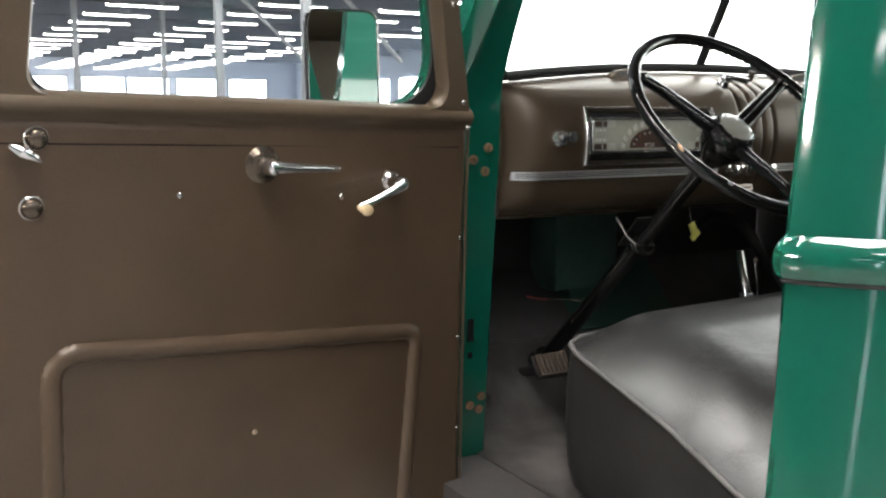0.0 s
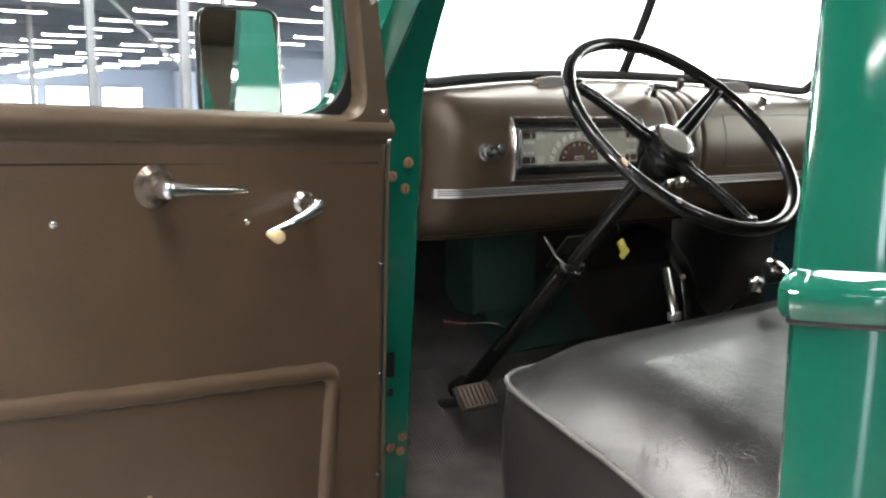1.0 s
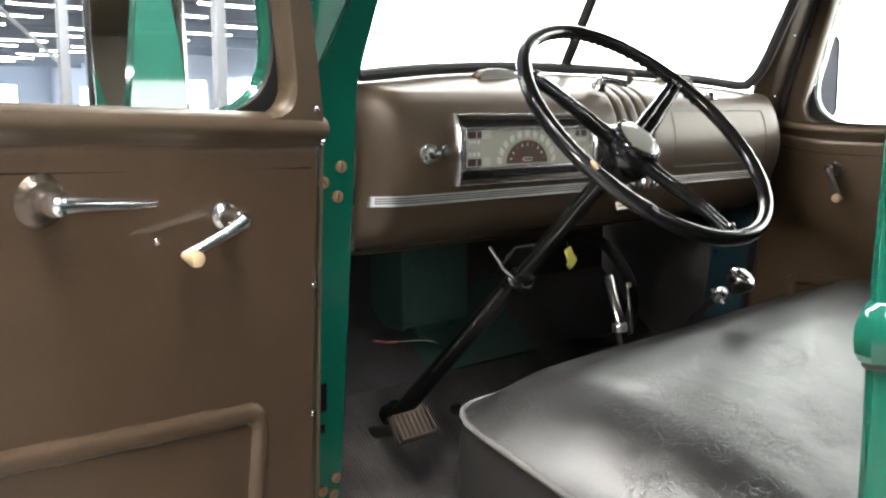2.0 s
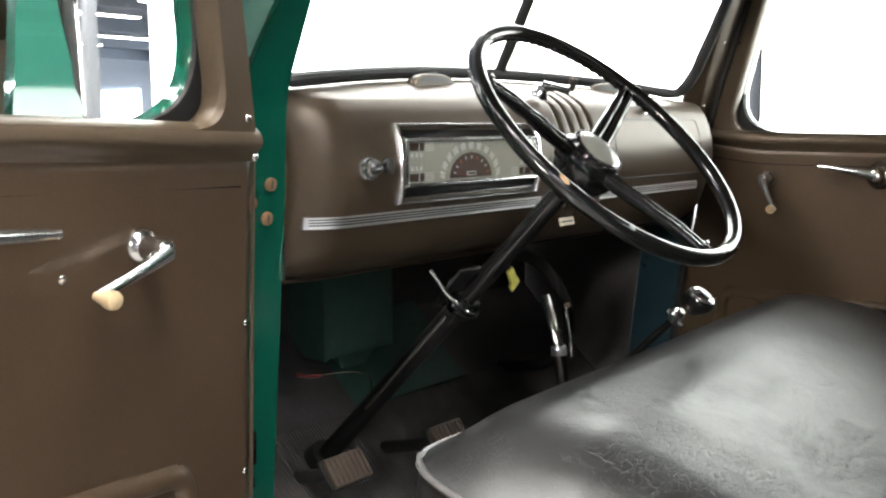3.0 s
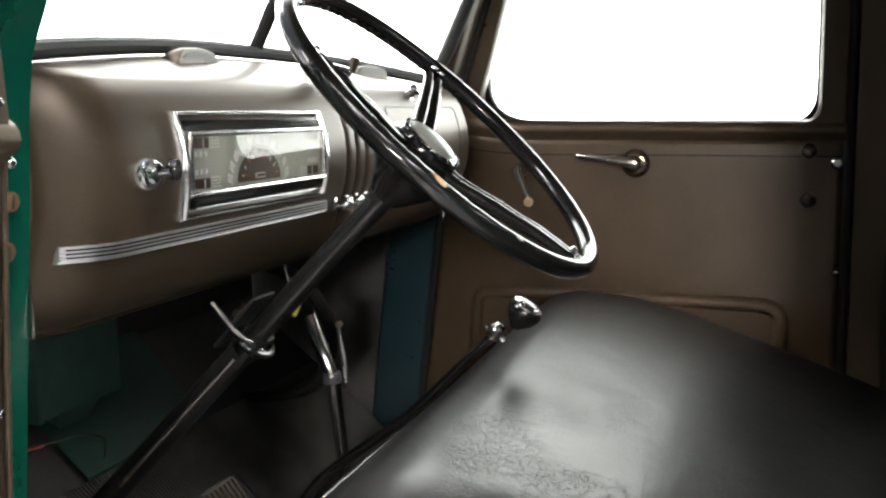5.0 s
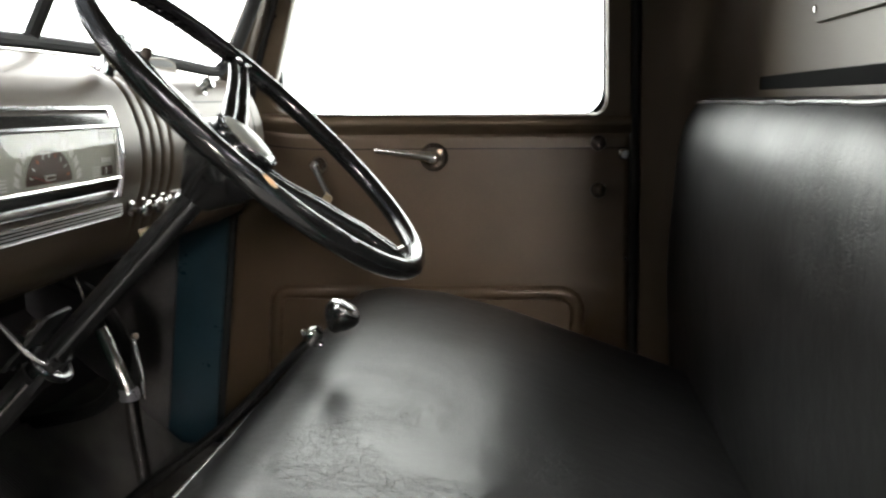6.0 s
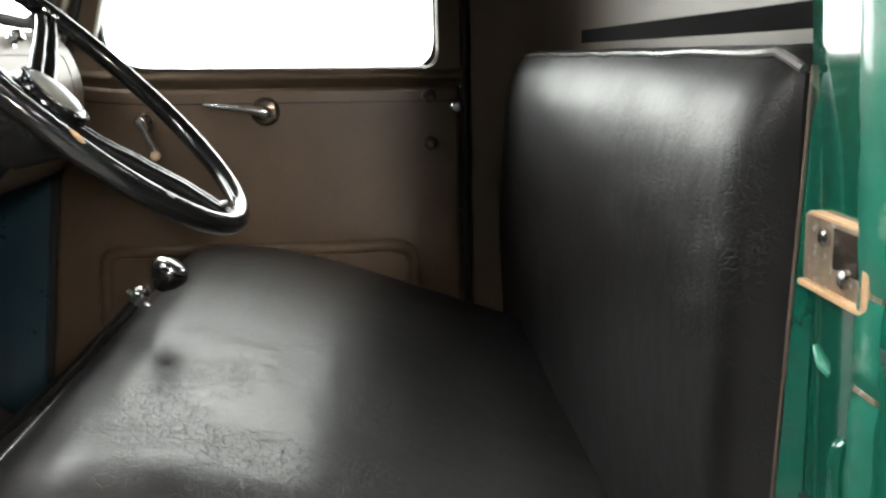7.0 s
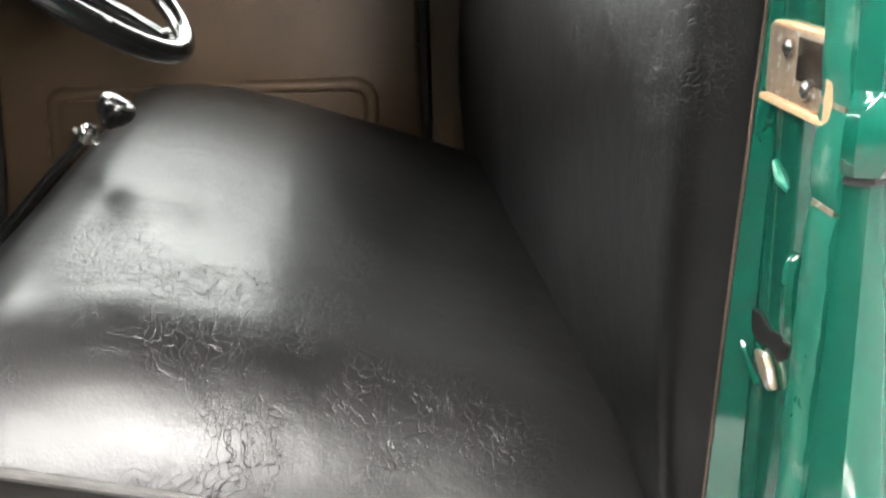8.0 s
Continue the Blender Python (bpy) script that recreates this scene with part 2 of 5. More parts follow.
SOFT_PANEL = glowing("added_side_light_panel", (1.0, 0.94, 0.86), TUBE_GLOW * 6.5)
NARROW_PANEL = glowing("added_narrow_light_panel", (1.0, 0.97, 0.93), TUBE_GLOW * 2.2)
TUBE = glowing("fluorescent_tube", (1.0, 0.97, 1.0), TUBE_GLOW)
WHITE_SHADE = surface("white_lamp_reflector", (0.8, 0.8, 0.8), 0.4)
HALL_PANE = glowing("daylit_hall_pane", (0.82, 0.89, 1.0), 9.0)
# white wall glows by itself, standing in for the lamps that light it
BACKDROP = glowing("glowing_white_studio_wall", (1.0, 1.0, 0.985), BACKDROP_GLOW)


# ---- mesh helpers ----
FRAMES = {}


def thing(name, base, label, category, group="", kind="", m=None):
    """A top-level Empty at its base; parts are given in world places unless m is given."""
    ob = new(name)
    mw = m if m is not None else Matrix.Translation(base)
    ob.matrix_basis = mw
    FRAMES[ob] = mw
    ob.empty_display_size = 0.05
    return tagged(ob, label, category, group, kind)


def part(name, bm, material, parent, label="", local=False, sharp=35):
    """Links a bmesh as one mesh object under a thing or under a part."""
    root = parent
    while root.parent:
        root = root.parent
    if not local:
        bm.transform(FRAMES[root].inverted())
    bmesh.ops.recalc_face_normals(bm, faces=bm.faces)
    mesh = bpy.data.meshes.new(name)
    bm.to_mesh(mesh)
    bm.free()
    mesh.materials.append(material)
    mesh.shade_smooth()
    mesh.set_sharp_from_angle(angle=radians(sharp))
    ob = new(name, mesh)
    ob.parent = parent
    if label:
        ob["label"] = label
    return ob


def solo(name, bm, material, label, category, group="", kind="", sharp=35):
    """A thing that is a single mesh, in world places."""
    bmesh.ops.recalc_face_normals(bm, faces=bm.faces)
    mesh = bpy.data.meshes.new(name)
    bm.to_mesh(mesh)
    bm.free()
    mesh.materials.append(material)
    mesh.shade_smooth()
    mesh.set_sharp_from_angle(angle=radians(sharp))
    return tagged(new(name, mesh), label, category, group, kind)


def box(x0, x1, y0, y1, z0, z1, bevel=0.0, seg=2):
    bm = bmesh.new()
    bmesh.ops.create_cube(bm, size=1)
    bmesh.ops.transform(bm, matrix=Matrix.LocRotScale(((x0 + x1) / 2, (y0 + y1) / 2, (z0 + z1) / 2), None, (abs(x1 - x0), abs(y1 - y0), abs(z1 - z0))), verts=bm.verts)
    if bevel:
        bmesh.ops.bevel(bm, geom=bm.edges[:], offset=bevel, segments=seg, affect="EDGES", profile=0.6)
    return bm


def oriented_box(m, sx, sy, sz, bevel=0.0):
    bm = box(-sx / 2, sx / 2, -sy / 2, sy / 2, -sz / 2, sz / 2, bevel)
    bm.transform(m)
    return bm


def loft(loops, cyclic=True, caps=False, wrap=False):
    """Quads between successive loops of points."""
    bm = bmesh.new()
    rows = [[bm.verts.new(p) for p in loop] for loop in loops]
    count = len(rows[0])
    pairs = list(zip(rows, rows[1:])) + ([(rows[-1], rows[0])] if wrap else [])
    for a, b in pairs:
        for i in range(count if cyclic else count - 1):
            j = (i + 1) % count
            bm.faces.new((a[i], a[j], b[j], b[i]))
    if caps and cyclic:
        bm.faces.new(rows[0])
        bm.faces.new(rows[-1])
    return bm


def grid(fn, us, vs):
    return loft([[fn(u, v) for u in us] for v in vs], cyclic=False)


def sweep(points, radius, n=10, closed=False, squash=1.0):
    """A round tube along a line of points; radius may be a number or one per point."""
    pts = [Vector(p) for p in points]
    count = len(pts)
    loops, side = [], None
    for i, p in enumerate(pts):
        a = pts[i - 1] if (i or closed) else p
        b = pts[(i + 1) % count] if (i < count - 1 or closed) else p
        d = (b - a).normalized()
        if side is None:
            side = d.orthogonal().normalized()
        side = (side - d * side.dot(d)).normalized()
        up = d.cross(side)
        r = radius[i] if isinstance(radius, (list, tuple)) else radius
        loops.append([p + side * (r * math.cos(2 * math.pi * k / n)) + up * (r * squash * math.sin(2 * math.pi * k / n)) for k in range(n)])
    return loft(loops, caps=not closed, wrap=closed)


def lathe(profile, origin, axis, n=24):
    """A turned form: (radius, height) along axis from origin."""
    q = Vector(axis).normalized().to_track_quat("Z", "Y").to_matrix()
    o = Vector(origin)
    loops = [[o + q @ Vector((max(r, 1e-5) * math.cos(2 * math.pi * k / n), max(r, 1e-5) * math.sin(2 * math.pi * k / n), h)) for k in range(n)] for r, h in profile]
    return loft(loops, caps=True)


def join(*parts):
    out = bmesh.new()
    for bm in parts:
        me = bpy.data.meshes.new("joining")
        bm.to_mesh(me)
        bm.free()
        out.from_mesh(me)
        bpy.data.meshes.remove(me)
    return out


def rounded(corners, m=6):
    """A closed outline of (a, b, radius) corners, m points to each corner."""
    out, count = [], len(corners)
    for i, (a, b, r) in enumerate(corners):
        p = Vector((a, b))
        d0 = (Vector(corners[i - 1][:2]) - p).normalized()
        d1 = (Vector(corners[(i + 1) % count][:2]) - p).normalized()
        r = max(r, 0.0005)
        for k in range(m):
            t = k / (m - 1)
            p0, p1 = p + d0 * r, p + d1 * r
            out.append(p0 * (1 - t) ** 2 + p * 2 * t * (1 - t) + p1 * t * t)
    return out


def plate(outline, place, w0, w1, bevel=0.0):
    """A flat plate: the outline in two coordinates, placed by place(a, b, w), between w0 and w1."""
    n = len(outline)
    centre = sum(outline, Vector((0, 0))) / n
    def inset(k):
        return [p + (centre - p).normalized() * k for p in outline]
    if bevel:
        loops = [(inset(bevel), w0), (outline, w0 + (bevel if w1 > w0 else -bevel)), (outline, w1 - (bevel if w1 > w0 else -bevel)), (inset(bevel), w1)]
    else:
        loops = [(outline, w0), (outline, w1)]
    return loft([[place(p[0], p[1], w) for p in o] for o, w in loops], caps=True)


def ring(outer, inner, place, w0, w1, bevel=0.002):
    """A frame between two outlines with as many points."""
    def mid(k):
        return [a + (b - a).normalized() * k for a, b in zip(outer, inner)], [b + (a - b).normalized() * k for a, b in zip(outer, inner)]
    o2, i2 = mid(bevel)
    s = 1 if w1 > w0 else -1
    seq = [(outer, w0 + s * bevel), (o2, w0), (i2, w0), (inner, w0 + s * bevel), (inner, w1 - s * bevel), (i2, w1), (o2, w1), (outer, w1 - s * bevel)]
    return loft([[place(p[0], p[1], w) for p in o] for o, w in seq], wrap=True)


def smooth_line(points, per=6):
    """Catmull-Rom through the points."""
    pts = [Vector(p) for p in points]
    out = []
    for i in range(len(pts) - 1):
        p0, p1, p2, p3 = pts[max(i - 1, 0)], pts[i], pts[i + 1], pts[min(i + 2, len(pts) - 1)]
        for k in range(per):
            t = k / per
            out.append(0.5 * ((2 * p1) + (p2 - p0) * t + (2 * p0 - 5 * p1 + 4 * p2 - p3) * t * t + (3 * p1 - p0 - 3 * p2 + p3) * t ** 3))
    out.append(pts[-1])
    return out


def lerp_table(table, v):
    """Linear reading of a sorted table of (v, value)."""
    if v <= table[0][0]:
        return table[0][1]
    for (a, fa), (b, fb) in zip(table, table[1:]):
        if v <= b:
            return fa + (fb - fa) * (v - a) / (b - a)
    return table[-1][1]


def steps(a, b, n):
    return [a + (b - a) * i / n for i in range(n + 1)]


def screw(parent, where, axis, r=0.004, material=None, label="", local=False):
    return part("screw", lathe([(r, -0.001), (r, 0.0012), (r * 0.75, 0.0026), (r * 0.3, 0.003)], where, axis, 10), material or CHROME_WORN, parent, label, local)


MIDDLE = 0.03

# ---- hall ----
def hall():
    solo("floor", box(-24, 34, -24, 92, -0.2, 0.0), HALL_FLOOR, "polished grey concrete floor of the hall", "floor", kind="structure")
    solo("ceiling", box(-24, 34, -24, 92, 6.2, 6.4), HALL_CEILING, "dark high ceiling of the hall", "ceiling", kind="structure")
    solo("wall_north", box(-24, 34, 92, 92.3, 0, 6.2), HALL_WALL, "pale far wall of the hall", "wall", kind="structure")
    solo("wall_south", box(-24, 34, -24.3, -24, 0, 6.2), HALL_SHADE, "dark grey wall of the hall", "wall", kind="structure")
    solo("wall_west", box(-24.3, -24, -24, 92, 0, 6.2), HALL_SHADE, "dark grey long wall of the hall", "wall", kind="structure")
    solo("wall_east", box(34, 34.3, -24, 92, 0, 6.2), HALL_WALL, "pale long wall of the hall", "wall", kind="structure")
    for i, x in enumerate((2.0, 6.0, 10.5, 15.5, 19.5, 24.0, 29.0)):
        w = thing("window_%d" % (i + 1), (x, 91.95, 0.6), "bright daylit pane in the far hall wall", "window", "far hall windows", "structure")
        part("window_frame", ring(rounded([(x - 1.95, 0.6, 0), (x + 1.95, 0.6, 0), (x + 1.95, 4.3, 0), (x - 1.95, 4.3, 0)], 2),
             rounded([(x - 1.85, 0.7, 0), (x + 1.85, 0.7, 0), (x + 1.85, 4.2, 0), (x - 1.85, 4.2, 0)], 2), lambda a, b, d: Vector((a, 91.9 + d, b)), 0, 0.08), HALL_DARK, w)
        part("pane", box(x - 1.85, x + 1.85, 91.93, 91.95, 0.7, 4.2), HALL_PANE, w)
    for i, y in enumerate((26, 34, 42, 50, 58, 66, 74, 82)):
        w = thing("window_%d" % (i + 8), (33.95, y, 0.6), "bright daylit pane in the long hall wall", "window", "side hall windows", "structure")
        part("pane", box(33.9, 33.95, y - 3.0, y + 3.0, 0.8, 3.8), HALL_PANE, w)
    w = thing("window_16", (-22.0, -23.95, 0.4), "tall narrow bluish pane in the south hall wall", "window", kind="structure")
    part("pane", box(-22.6, -21.4, -23.98, -23.93, 0.4, 4.6), HALL_PANE, w)
    first = None
    for j in range(30):
        y = -23.625 + 15.5 / 4 * j
        beam = solo("roof_beam", box(-24, 34, y - 0.09, y + 0.09, 5.55, 6.19, 0.01), HALL_DARK, "grey steel beam under the dark hall ceiling", "beam", "hall beams") if j % 2 == 0 else None
        for x in (-12.2, -7.55, -2.9, 1.7, 6.35, 11.0, 15.65, 20.3):
            if (-8 < y < 8 and x > -2) or (y > -12 and x < -5):
                continue
            if first is None:
                first = thing("ceiling_light", (0, 0, 0), "twin-tube fluorescent light hung from the hall ceiling", "ceiling light", "hall ceiling lights")
                part("reflector", loft([[(sx * 1.22, -0.19, 0.02), (sx * 1.22, -0.08, 0.09), (sx * 1.22, 0.08, 0.09), (sx * 1.22, 0.19, 0.02), (sx * 1.22, 0.08, 0.1), (sx * 1.22, -0.08, 0.1)] for sx in (-1, 1)], caps=True), WHITE_SHADE, first)
                part("tube", box(-1.2, 1.2, -0.15, -0.03, 0.0, 0.04, 0.012), TUBE, first)
                part("tube", box(-1.2, 1.2, 0.03, 0.15, 0.0, 0.04, 0.012), TUBE, first)
                part("hanger", box(-0.8, -0.79, -0.005, 0.005, 0.1, 1.28), HALL_DARK, first)
                part("hanger", box(0.79, 0.8, -0.005, 0.005, 0.1, 1.28), HALL_DARK, first)
                first.matrix_basis = Matrix.Translation((x, y, 4.9))
            else:
                copy_thing(first, Matrix.Translation((x + random.uniform(-.1, .1), y + (1.2 if (int(x * 7) % 2) else 0), 4.9)))
    # unseen lights added for highlights: wide over the open door, narrow ahead of it
    for bx0, bx1, by0, by1, bz, label in ((-1.95, -1.15, -1.70, 0.90, 3.7, "added wide white light panel, unseen, over the open door"), (-2.1, -1.7, 1.05, 2.80, 3.7, "added narrow white light panel, unseen, ahead of the cab")):
        bank = thing("added_light", ((bx0 + bx1) / 2, (by0 + by1) / 2, bz), label, "studio light", "studio lights")
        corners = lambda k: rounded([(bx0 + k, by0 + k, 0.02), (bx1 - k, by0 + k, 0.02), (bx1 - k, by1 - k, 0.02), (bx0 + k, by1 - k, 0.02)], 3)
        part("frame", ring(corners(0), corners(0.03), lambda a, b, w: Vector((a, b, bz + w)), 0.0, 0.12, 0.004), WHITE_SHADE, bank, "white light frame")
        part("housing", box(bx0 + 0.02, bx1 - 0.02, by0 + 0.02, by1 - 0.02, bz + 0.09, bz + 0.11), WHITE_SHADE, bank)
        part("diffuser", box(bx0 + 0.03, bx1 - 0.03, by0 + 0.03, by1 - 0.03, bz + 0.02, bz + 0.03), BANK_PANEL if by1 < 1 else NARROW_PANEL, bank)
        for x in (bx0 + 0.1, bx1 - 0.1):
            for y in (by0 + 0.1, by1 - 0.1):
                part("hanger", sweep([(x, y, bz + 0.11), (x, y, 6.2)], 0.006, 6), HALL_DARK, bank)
    # unseen light added beside the bay, on a stand, turned to the cab
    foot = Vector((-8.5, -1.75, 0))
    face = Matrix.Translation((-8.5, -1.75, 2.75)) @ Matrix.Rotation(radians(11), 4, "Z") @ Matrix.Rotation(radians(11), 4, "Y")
    soft = thing("softbox", foot, "added white light panel, unseen, on a black stand", "studio light")
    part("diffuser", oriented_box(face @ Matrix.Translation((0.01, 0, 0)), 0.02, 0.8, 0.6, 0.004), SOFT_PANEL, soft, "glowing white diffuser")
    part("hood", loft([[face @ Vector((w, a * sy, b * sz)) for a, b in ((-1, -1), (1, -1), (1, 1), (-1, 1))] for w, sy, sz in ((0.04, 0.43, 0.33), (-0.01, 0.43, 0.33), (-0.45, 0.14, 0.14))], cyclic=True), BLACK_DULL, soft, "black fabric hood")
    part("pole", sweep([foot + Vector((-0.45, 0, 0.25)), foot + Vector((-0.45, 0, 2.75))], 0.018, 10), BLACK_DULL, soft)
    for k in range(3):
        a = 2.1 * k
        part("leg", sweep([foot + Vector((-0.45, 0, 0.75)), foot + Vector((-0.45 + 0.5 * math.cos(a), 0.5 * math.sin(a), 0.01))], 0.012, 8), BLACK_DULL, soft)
    for az, dist in ((9.0, 40), (13.6, 46), (16.6, 27), (21.5, 23), (25.2, 52), (29.6, 19)):
        x, y = -1.5 + dist * math.sin(radians(az)), -1.0 + dist * math.cos(radians(az))
        c = thing("steel_column", (x, y, 0), "pale painted steel column of the hall", "column", "hall columns")
        part("shaft", box(x - 0.1, x + 0.1, y - 0.1, y + 0.1, 0.02, 6.2, 0.01), COLUMN, c)
        part("base_plate", box(x - 0.24, x + 0.24, y - 0.24, y + 0.24, 0.0, 0.02, 0.004), COLUMN, c)
        if dist in (27, 23):
            part("brace", sweep([(x, y, 4.9), (x + 3.2, y + 1.5, 2.6)], 0.06, 8), COLUMN, c)
    # curved white studio wall ahead of and beside the truck, given its own glow
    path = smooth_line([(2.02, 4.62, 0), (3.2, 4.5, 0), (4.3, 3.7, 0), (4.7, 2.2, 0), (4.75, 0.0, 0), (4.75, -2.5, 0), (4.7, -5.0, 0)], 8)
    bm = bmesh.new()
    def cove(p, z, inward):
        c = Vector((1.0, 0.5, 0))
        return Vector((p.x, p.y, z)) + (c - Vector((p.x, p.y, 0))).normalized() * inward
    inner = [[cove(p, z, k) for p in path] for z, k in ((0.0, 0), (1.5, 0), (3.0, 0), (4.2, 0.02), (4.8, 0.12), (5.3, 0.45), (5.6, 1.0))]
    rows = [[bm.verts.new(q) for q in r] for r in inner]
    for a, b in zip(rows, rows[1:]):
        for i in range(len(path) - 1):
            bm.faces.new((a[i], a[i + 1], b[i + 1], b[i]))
    wall = solo("backdrop", bm, BACKDROP, "curved white studio wall beside the truck, glowing in place of lamps", "backdrop", kind="structure")
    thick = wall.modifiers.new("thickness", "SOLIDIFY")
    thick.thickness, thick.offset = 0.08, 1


hall()


# ---- cab shell ----
cab = thing("truck_cab", (MIDDLE, 0, 0.45), "green old pickup truck cab with brown painted interior", "truck cab")


def windshield_y(x):
    return 0.537 - 0.082 * (abs(x - MIDDLE) / 0.58) ** 1.5


def windshield_z(x):
    return 1.446 - 0.032 * (abs(x - MIDDLE) / 0.58) ** 2


def front_pillar_y(z):
    """Rear face of the front pillar, from the sill to the roof."""
    return lerp_table([(0.45, 0.538), (1.284, 0.428), (1.40, 0.41), (1.72, 0.27)], z)


def left_quarter(z):
    """Plan section of the rear pillar and quarter on the driver's side."""
    dx = 0.004 + 0.10 * max(0, z - 1.23) + 0.004 * max(0, 1.2 - z)
    jamb = [(-0.600, -0.47), (-0.604, -0.448), (-0.611, -0.437), (-0.620, -0.432), (-0.655, -0.431), (-0.692, -0.4308), (-0.700, -0.431), (-0.732, -0.431), (-0.738, -0.4325),
            (-0.745, -0.432), (-0.750, -0.424), (-0.755, -0.4155), (-0.761, -0.4125)]
    outer = [(-0.766, -0.416), (-0.769, -0.423), (-0.764, -0.435), (-0.755, -0.449), (-0.744, -0.465), (-0.731, -0.482), (-0.715, -0.500), (-0.693, -0.521), (-0.666, -0.543), (-0.64, -0.561), (-0.59, -0.586)]
    inner = [(-0.59, -0.565), (-0.63, -0.54), (-0.67, -0.50), (-0.695, -0.47), (-0.68, -0.45)]
    pts = jamb + outer + inner
    flare = 0.14 * max(0.0, 1.18 - z)
    return [Vector((x + dx - (flare * min(1.0, 0.25 * (i - 12)) if 12 < i < 24 else 0.0), y, z)) for i, (x, y) in enumerate(pts)]


def shell():
    zs = [0.45, 0.7, 0.9, 1.05, 1.15, 1.2, 1.25, 1.35, 1.5, 1.65, 1.74]
    part("rear_pillar", loft([left_quarter(z) for z in zs], caps=True), GREEN, cab, "glossy green painted rear door pillar and quarter")
    # belt moulding on the outside
    def band(z, out, keep):
        sec = left_quarter(z)[12:24]
        rows = []
        for i, p in enumerate(sec):
            along = sec[min(i + 1, len(sec) - 1)] - sec[max(i - 1, 0)]
            rows.append(p + Vector((along.y, -along.x, 0)).normalized() * (out * (0.45 if i == 0 else 0.72)))
        return rows
    prof = [(1.183, 0.0005), (1.184, 0.009), (1.190, 0.014), (1.199, 0.016), (1.209, 0.0155), (1.218, 0.011), (1.224, 0.0045), (1.228, 0.0005)]
    bm = loft([band(z, o, 0) for z, o in prof], cyclic=False)
    mould = part("belt_moulding", bm, GREEN, cab, "raised green belt moulding")
    # dark strip painting in the shade under the moulding
    groove = [p + Vector((-0.001, 0.0, 0)) for p in band(1.1805, 0.0012, 0)]
    part("moulding_shadow_gap", sweep(groove, 0.0022, 6), BLACK_DULL, cab, "dark strip for the shade under the moulding")
    # striker plate and latch recess in the jamb
    plate_m = Matrix.Translation((-0.662, -0.4310, 1.222)) @ Matrix.Rotation(radians(0), 4, "Z")
    sp = part("striker_plate", oriented_box(plate_m, 0.092, 0.008, 0.044, 0.002), BRASS, cab, "bare worn metal striker plate in the door jamb")
    part("dark_patch", oriented_box(plate_m @ Matrix.Translation((-0.018, 0.0042, 0.006)), 0.040, 0.001, 0.026, 0.0003), KNOB_WORN, sp, "darker metal patch")
    for dx, dz, w, h in ((-0.046, 0.0, 0.009, 0.049), (0.0, -0.0245, 0.092, 0.0045), (-0.006, 0.0240, 0.078, 0.003)):
        part("plate_edge", oriented_box(plate_m @ Matrix.Translation((dx, 0.002, dz)), w, 0.011, h, 0.0012), TAN_EDGE, sp, "tan edge of chipped paint")
    for dx, dz in ((0.012, 0.011), (-0.016, -0.010)):
        part("screw", lathe([(0.006, -0.002), (0.006, 0.001), (0.003, 0.003)], plate_m @ Vector((dx, 0.006, dz)), (0, 1, 0), 10), CHROME_WORN, sp)
    # proud near-black plate stands for the shade inside the latch hole
    hole = [Vector(q) for q in ((-0.620, 1.046), (-0.636, 1.048), (-0.652, 1.044), (-0.670, 1.048), (-0.680, 1.044), (-0.680, 1.035), (-0.668, 1.027), (-0.652, 1.031), (-0.636, 1.025), (-0.623, 1.031))]
    rec = part("latch_recess", plate(hole, lambda a, b, w: Vector((a, -0.4312 + w, b)), -0.010, 0.0016, 0.001), RUBBER, cab, "near-black plate standing for the shaded latch recess in the door jamb")
    part("latch_lip", sweep(smooth_line([(-0.610, -0.4300, 1.052), (-0.607, -0.4290, 1.036), (-0.612, -0.428, 1.020), (-0.628, -0.4275, 1.008), (-0.646, -0.428, 0.999)], 4), 0.0028, 8), GREEN, rec)
    tongue = plate([Vector(q) for q in ((-0.640, 1.024), (-0.655, 1.028), (-0.668, 1.020), (-0.673, 1.009), (-0.666, 1.005), (-0.652, 1.011))], lambda a, b, w: Vector((a, -0.4305 + w, b)), 0.0, 0.006, 0.0022)
    part("bare_metal", tongue, BRASS, rec, "chipped bare metal below the latch")
    # pressed rib above the latch
    part("jamb_rib", sweep(smooth_line([(-0.676, -0.4345, 1.108), (-0.677, -0.4305, 1.100), (-0.678, -0.4295, 1.08), (-0.680, -0.4305, 1.056), (-0.681, -0.4335, 1.046)], 3), [0.003, 0.0045, 0.006, 0.0068, 0.007, 0.007, 0.007, 0.007, 0.007, 0.0068, 0.006, 0.005, 0.003], 10), GREEN, cab, "pressed rib in the green jamb")
    # worn outer lip of the jamb: flat raised strips with chipped joints between them
    for z0, z1 in ((1.212, 1.70), (1.152, 1.2085), (0.62, 1.1485)):
        zs_lip = steps(z0, z1, max(8, int((z1 - z0) / 0.008)))
        loops = []
        for i, z in enumerate(zs_lip):
            end = min(1.0, 0.75 + 0.13 * min(i, len(zs_lip) - 1 - i))
            j = 0.0012 * noise.noise(Vector((z * 55, 1.0, 0))) + 0.0016 * noise.noise(Vector((z * 17, 4.0, 0)))
            h = (0.0095 + 0.0014 * noise.noise(Vector((z * 70, 5.0, 0)))) * end
            dx = 0.004 + 0.10 * max(0, z - 1.23) + 0.004 * max(0, 1.2 - z)
            loops.append([Vector((dx + x, y, z)) for x, y in ((-0.6965 + j, -0.434), (-0.6985 + j, -0.432 + h * 0.7), (-0.704 + j, -0.432 + h * 0.97), (-0.716, -0.432 + h), (-0.729, -0.432 + h * 1.05), (-0.7345 - j, -0.432 + h * 0.9), (-0.7365 - j, -0.434))])
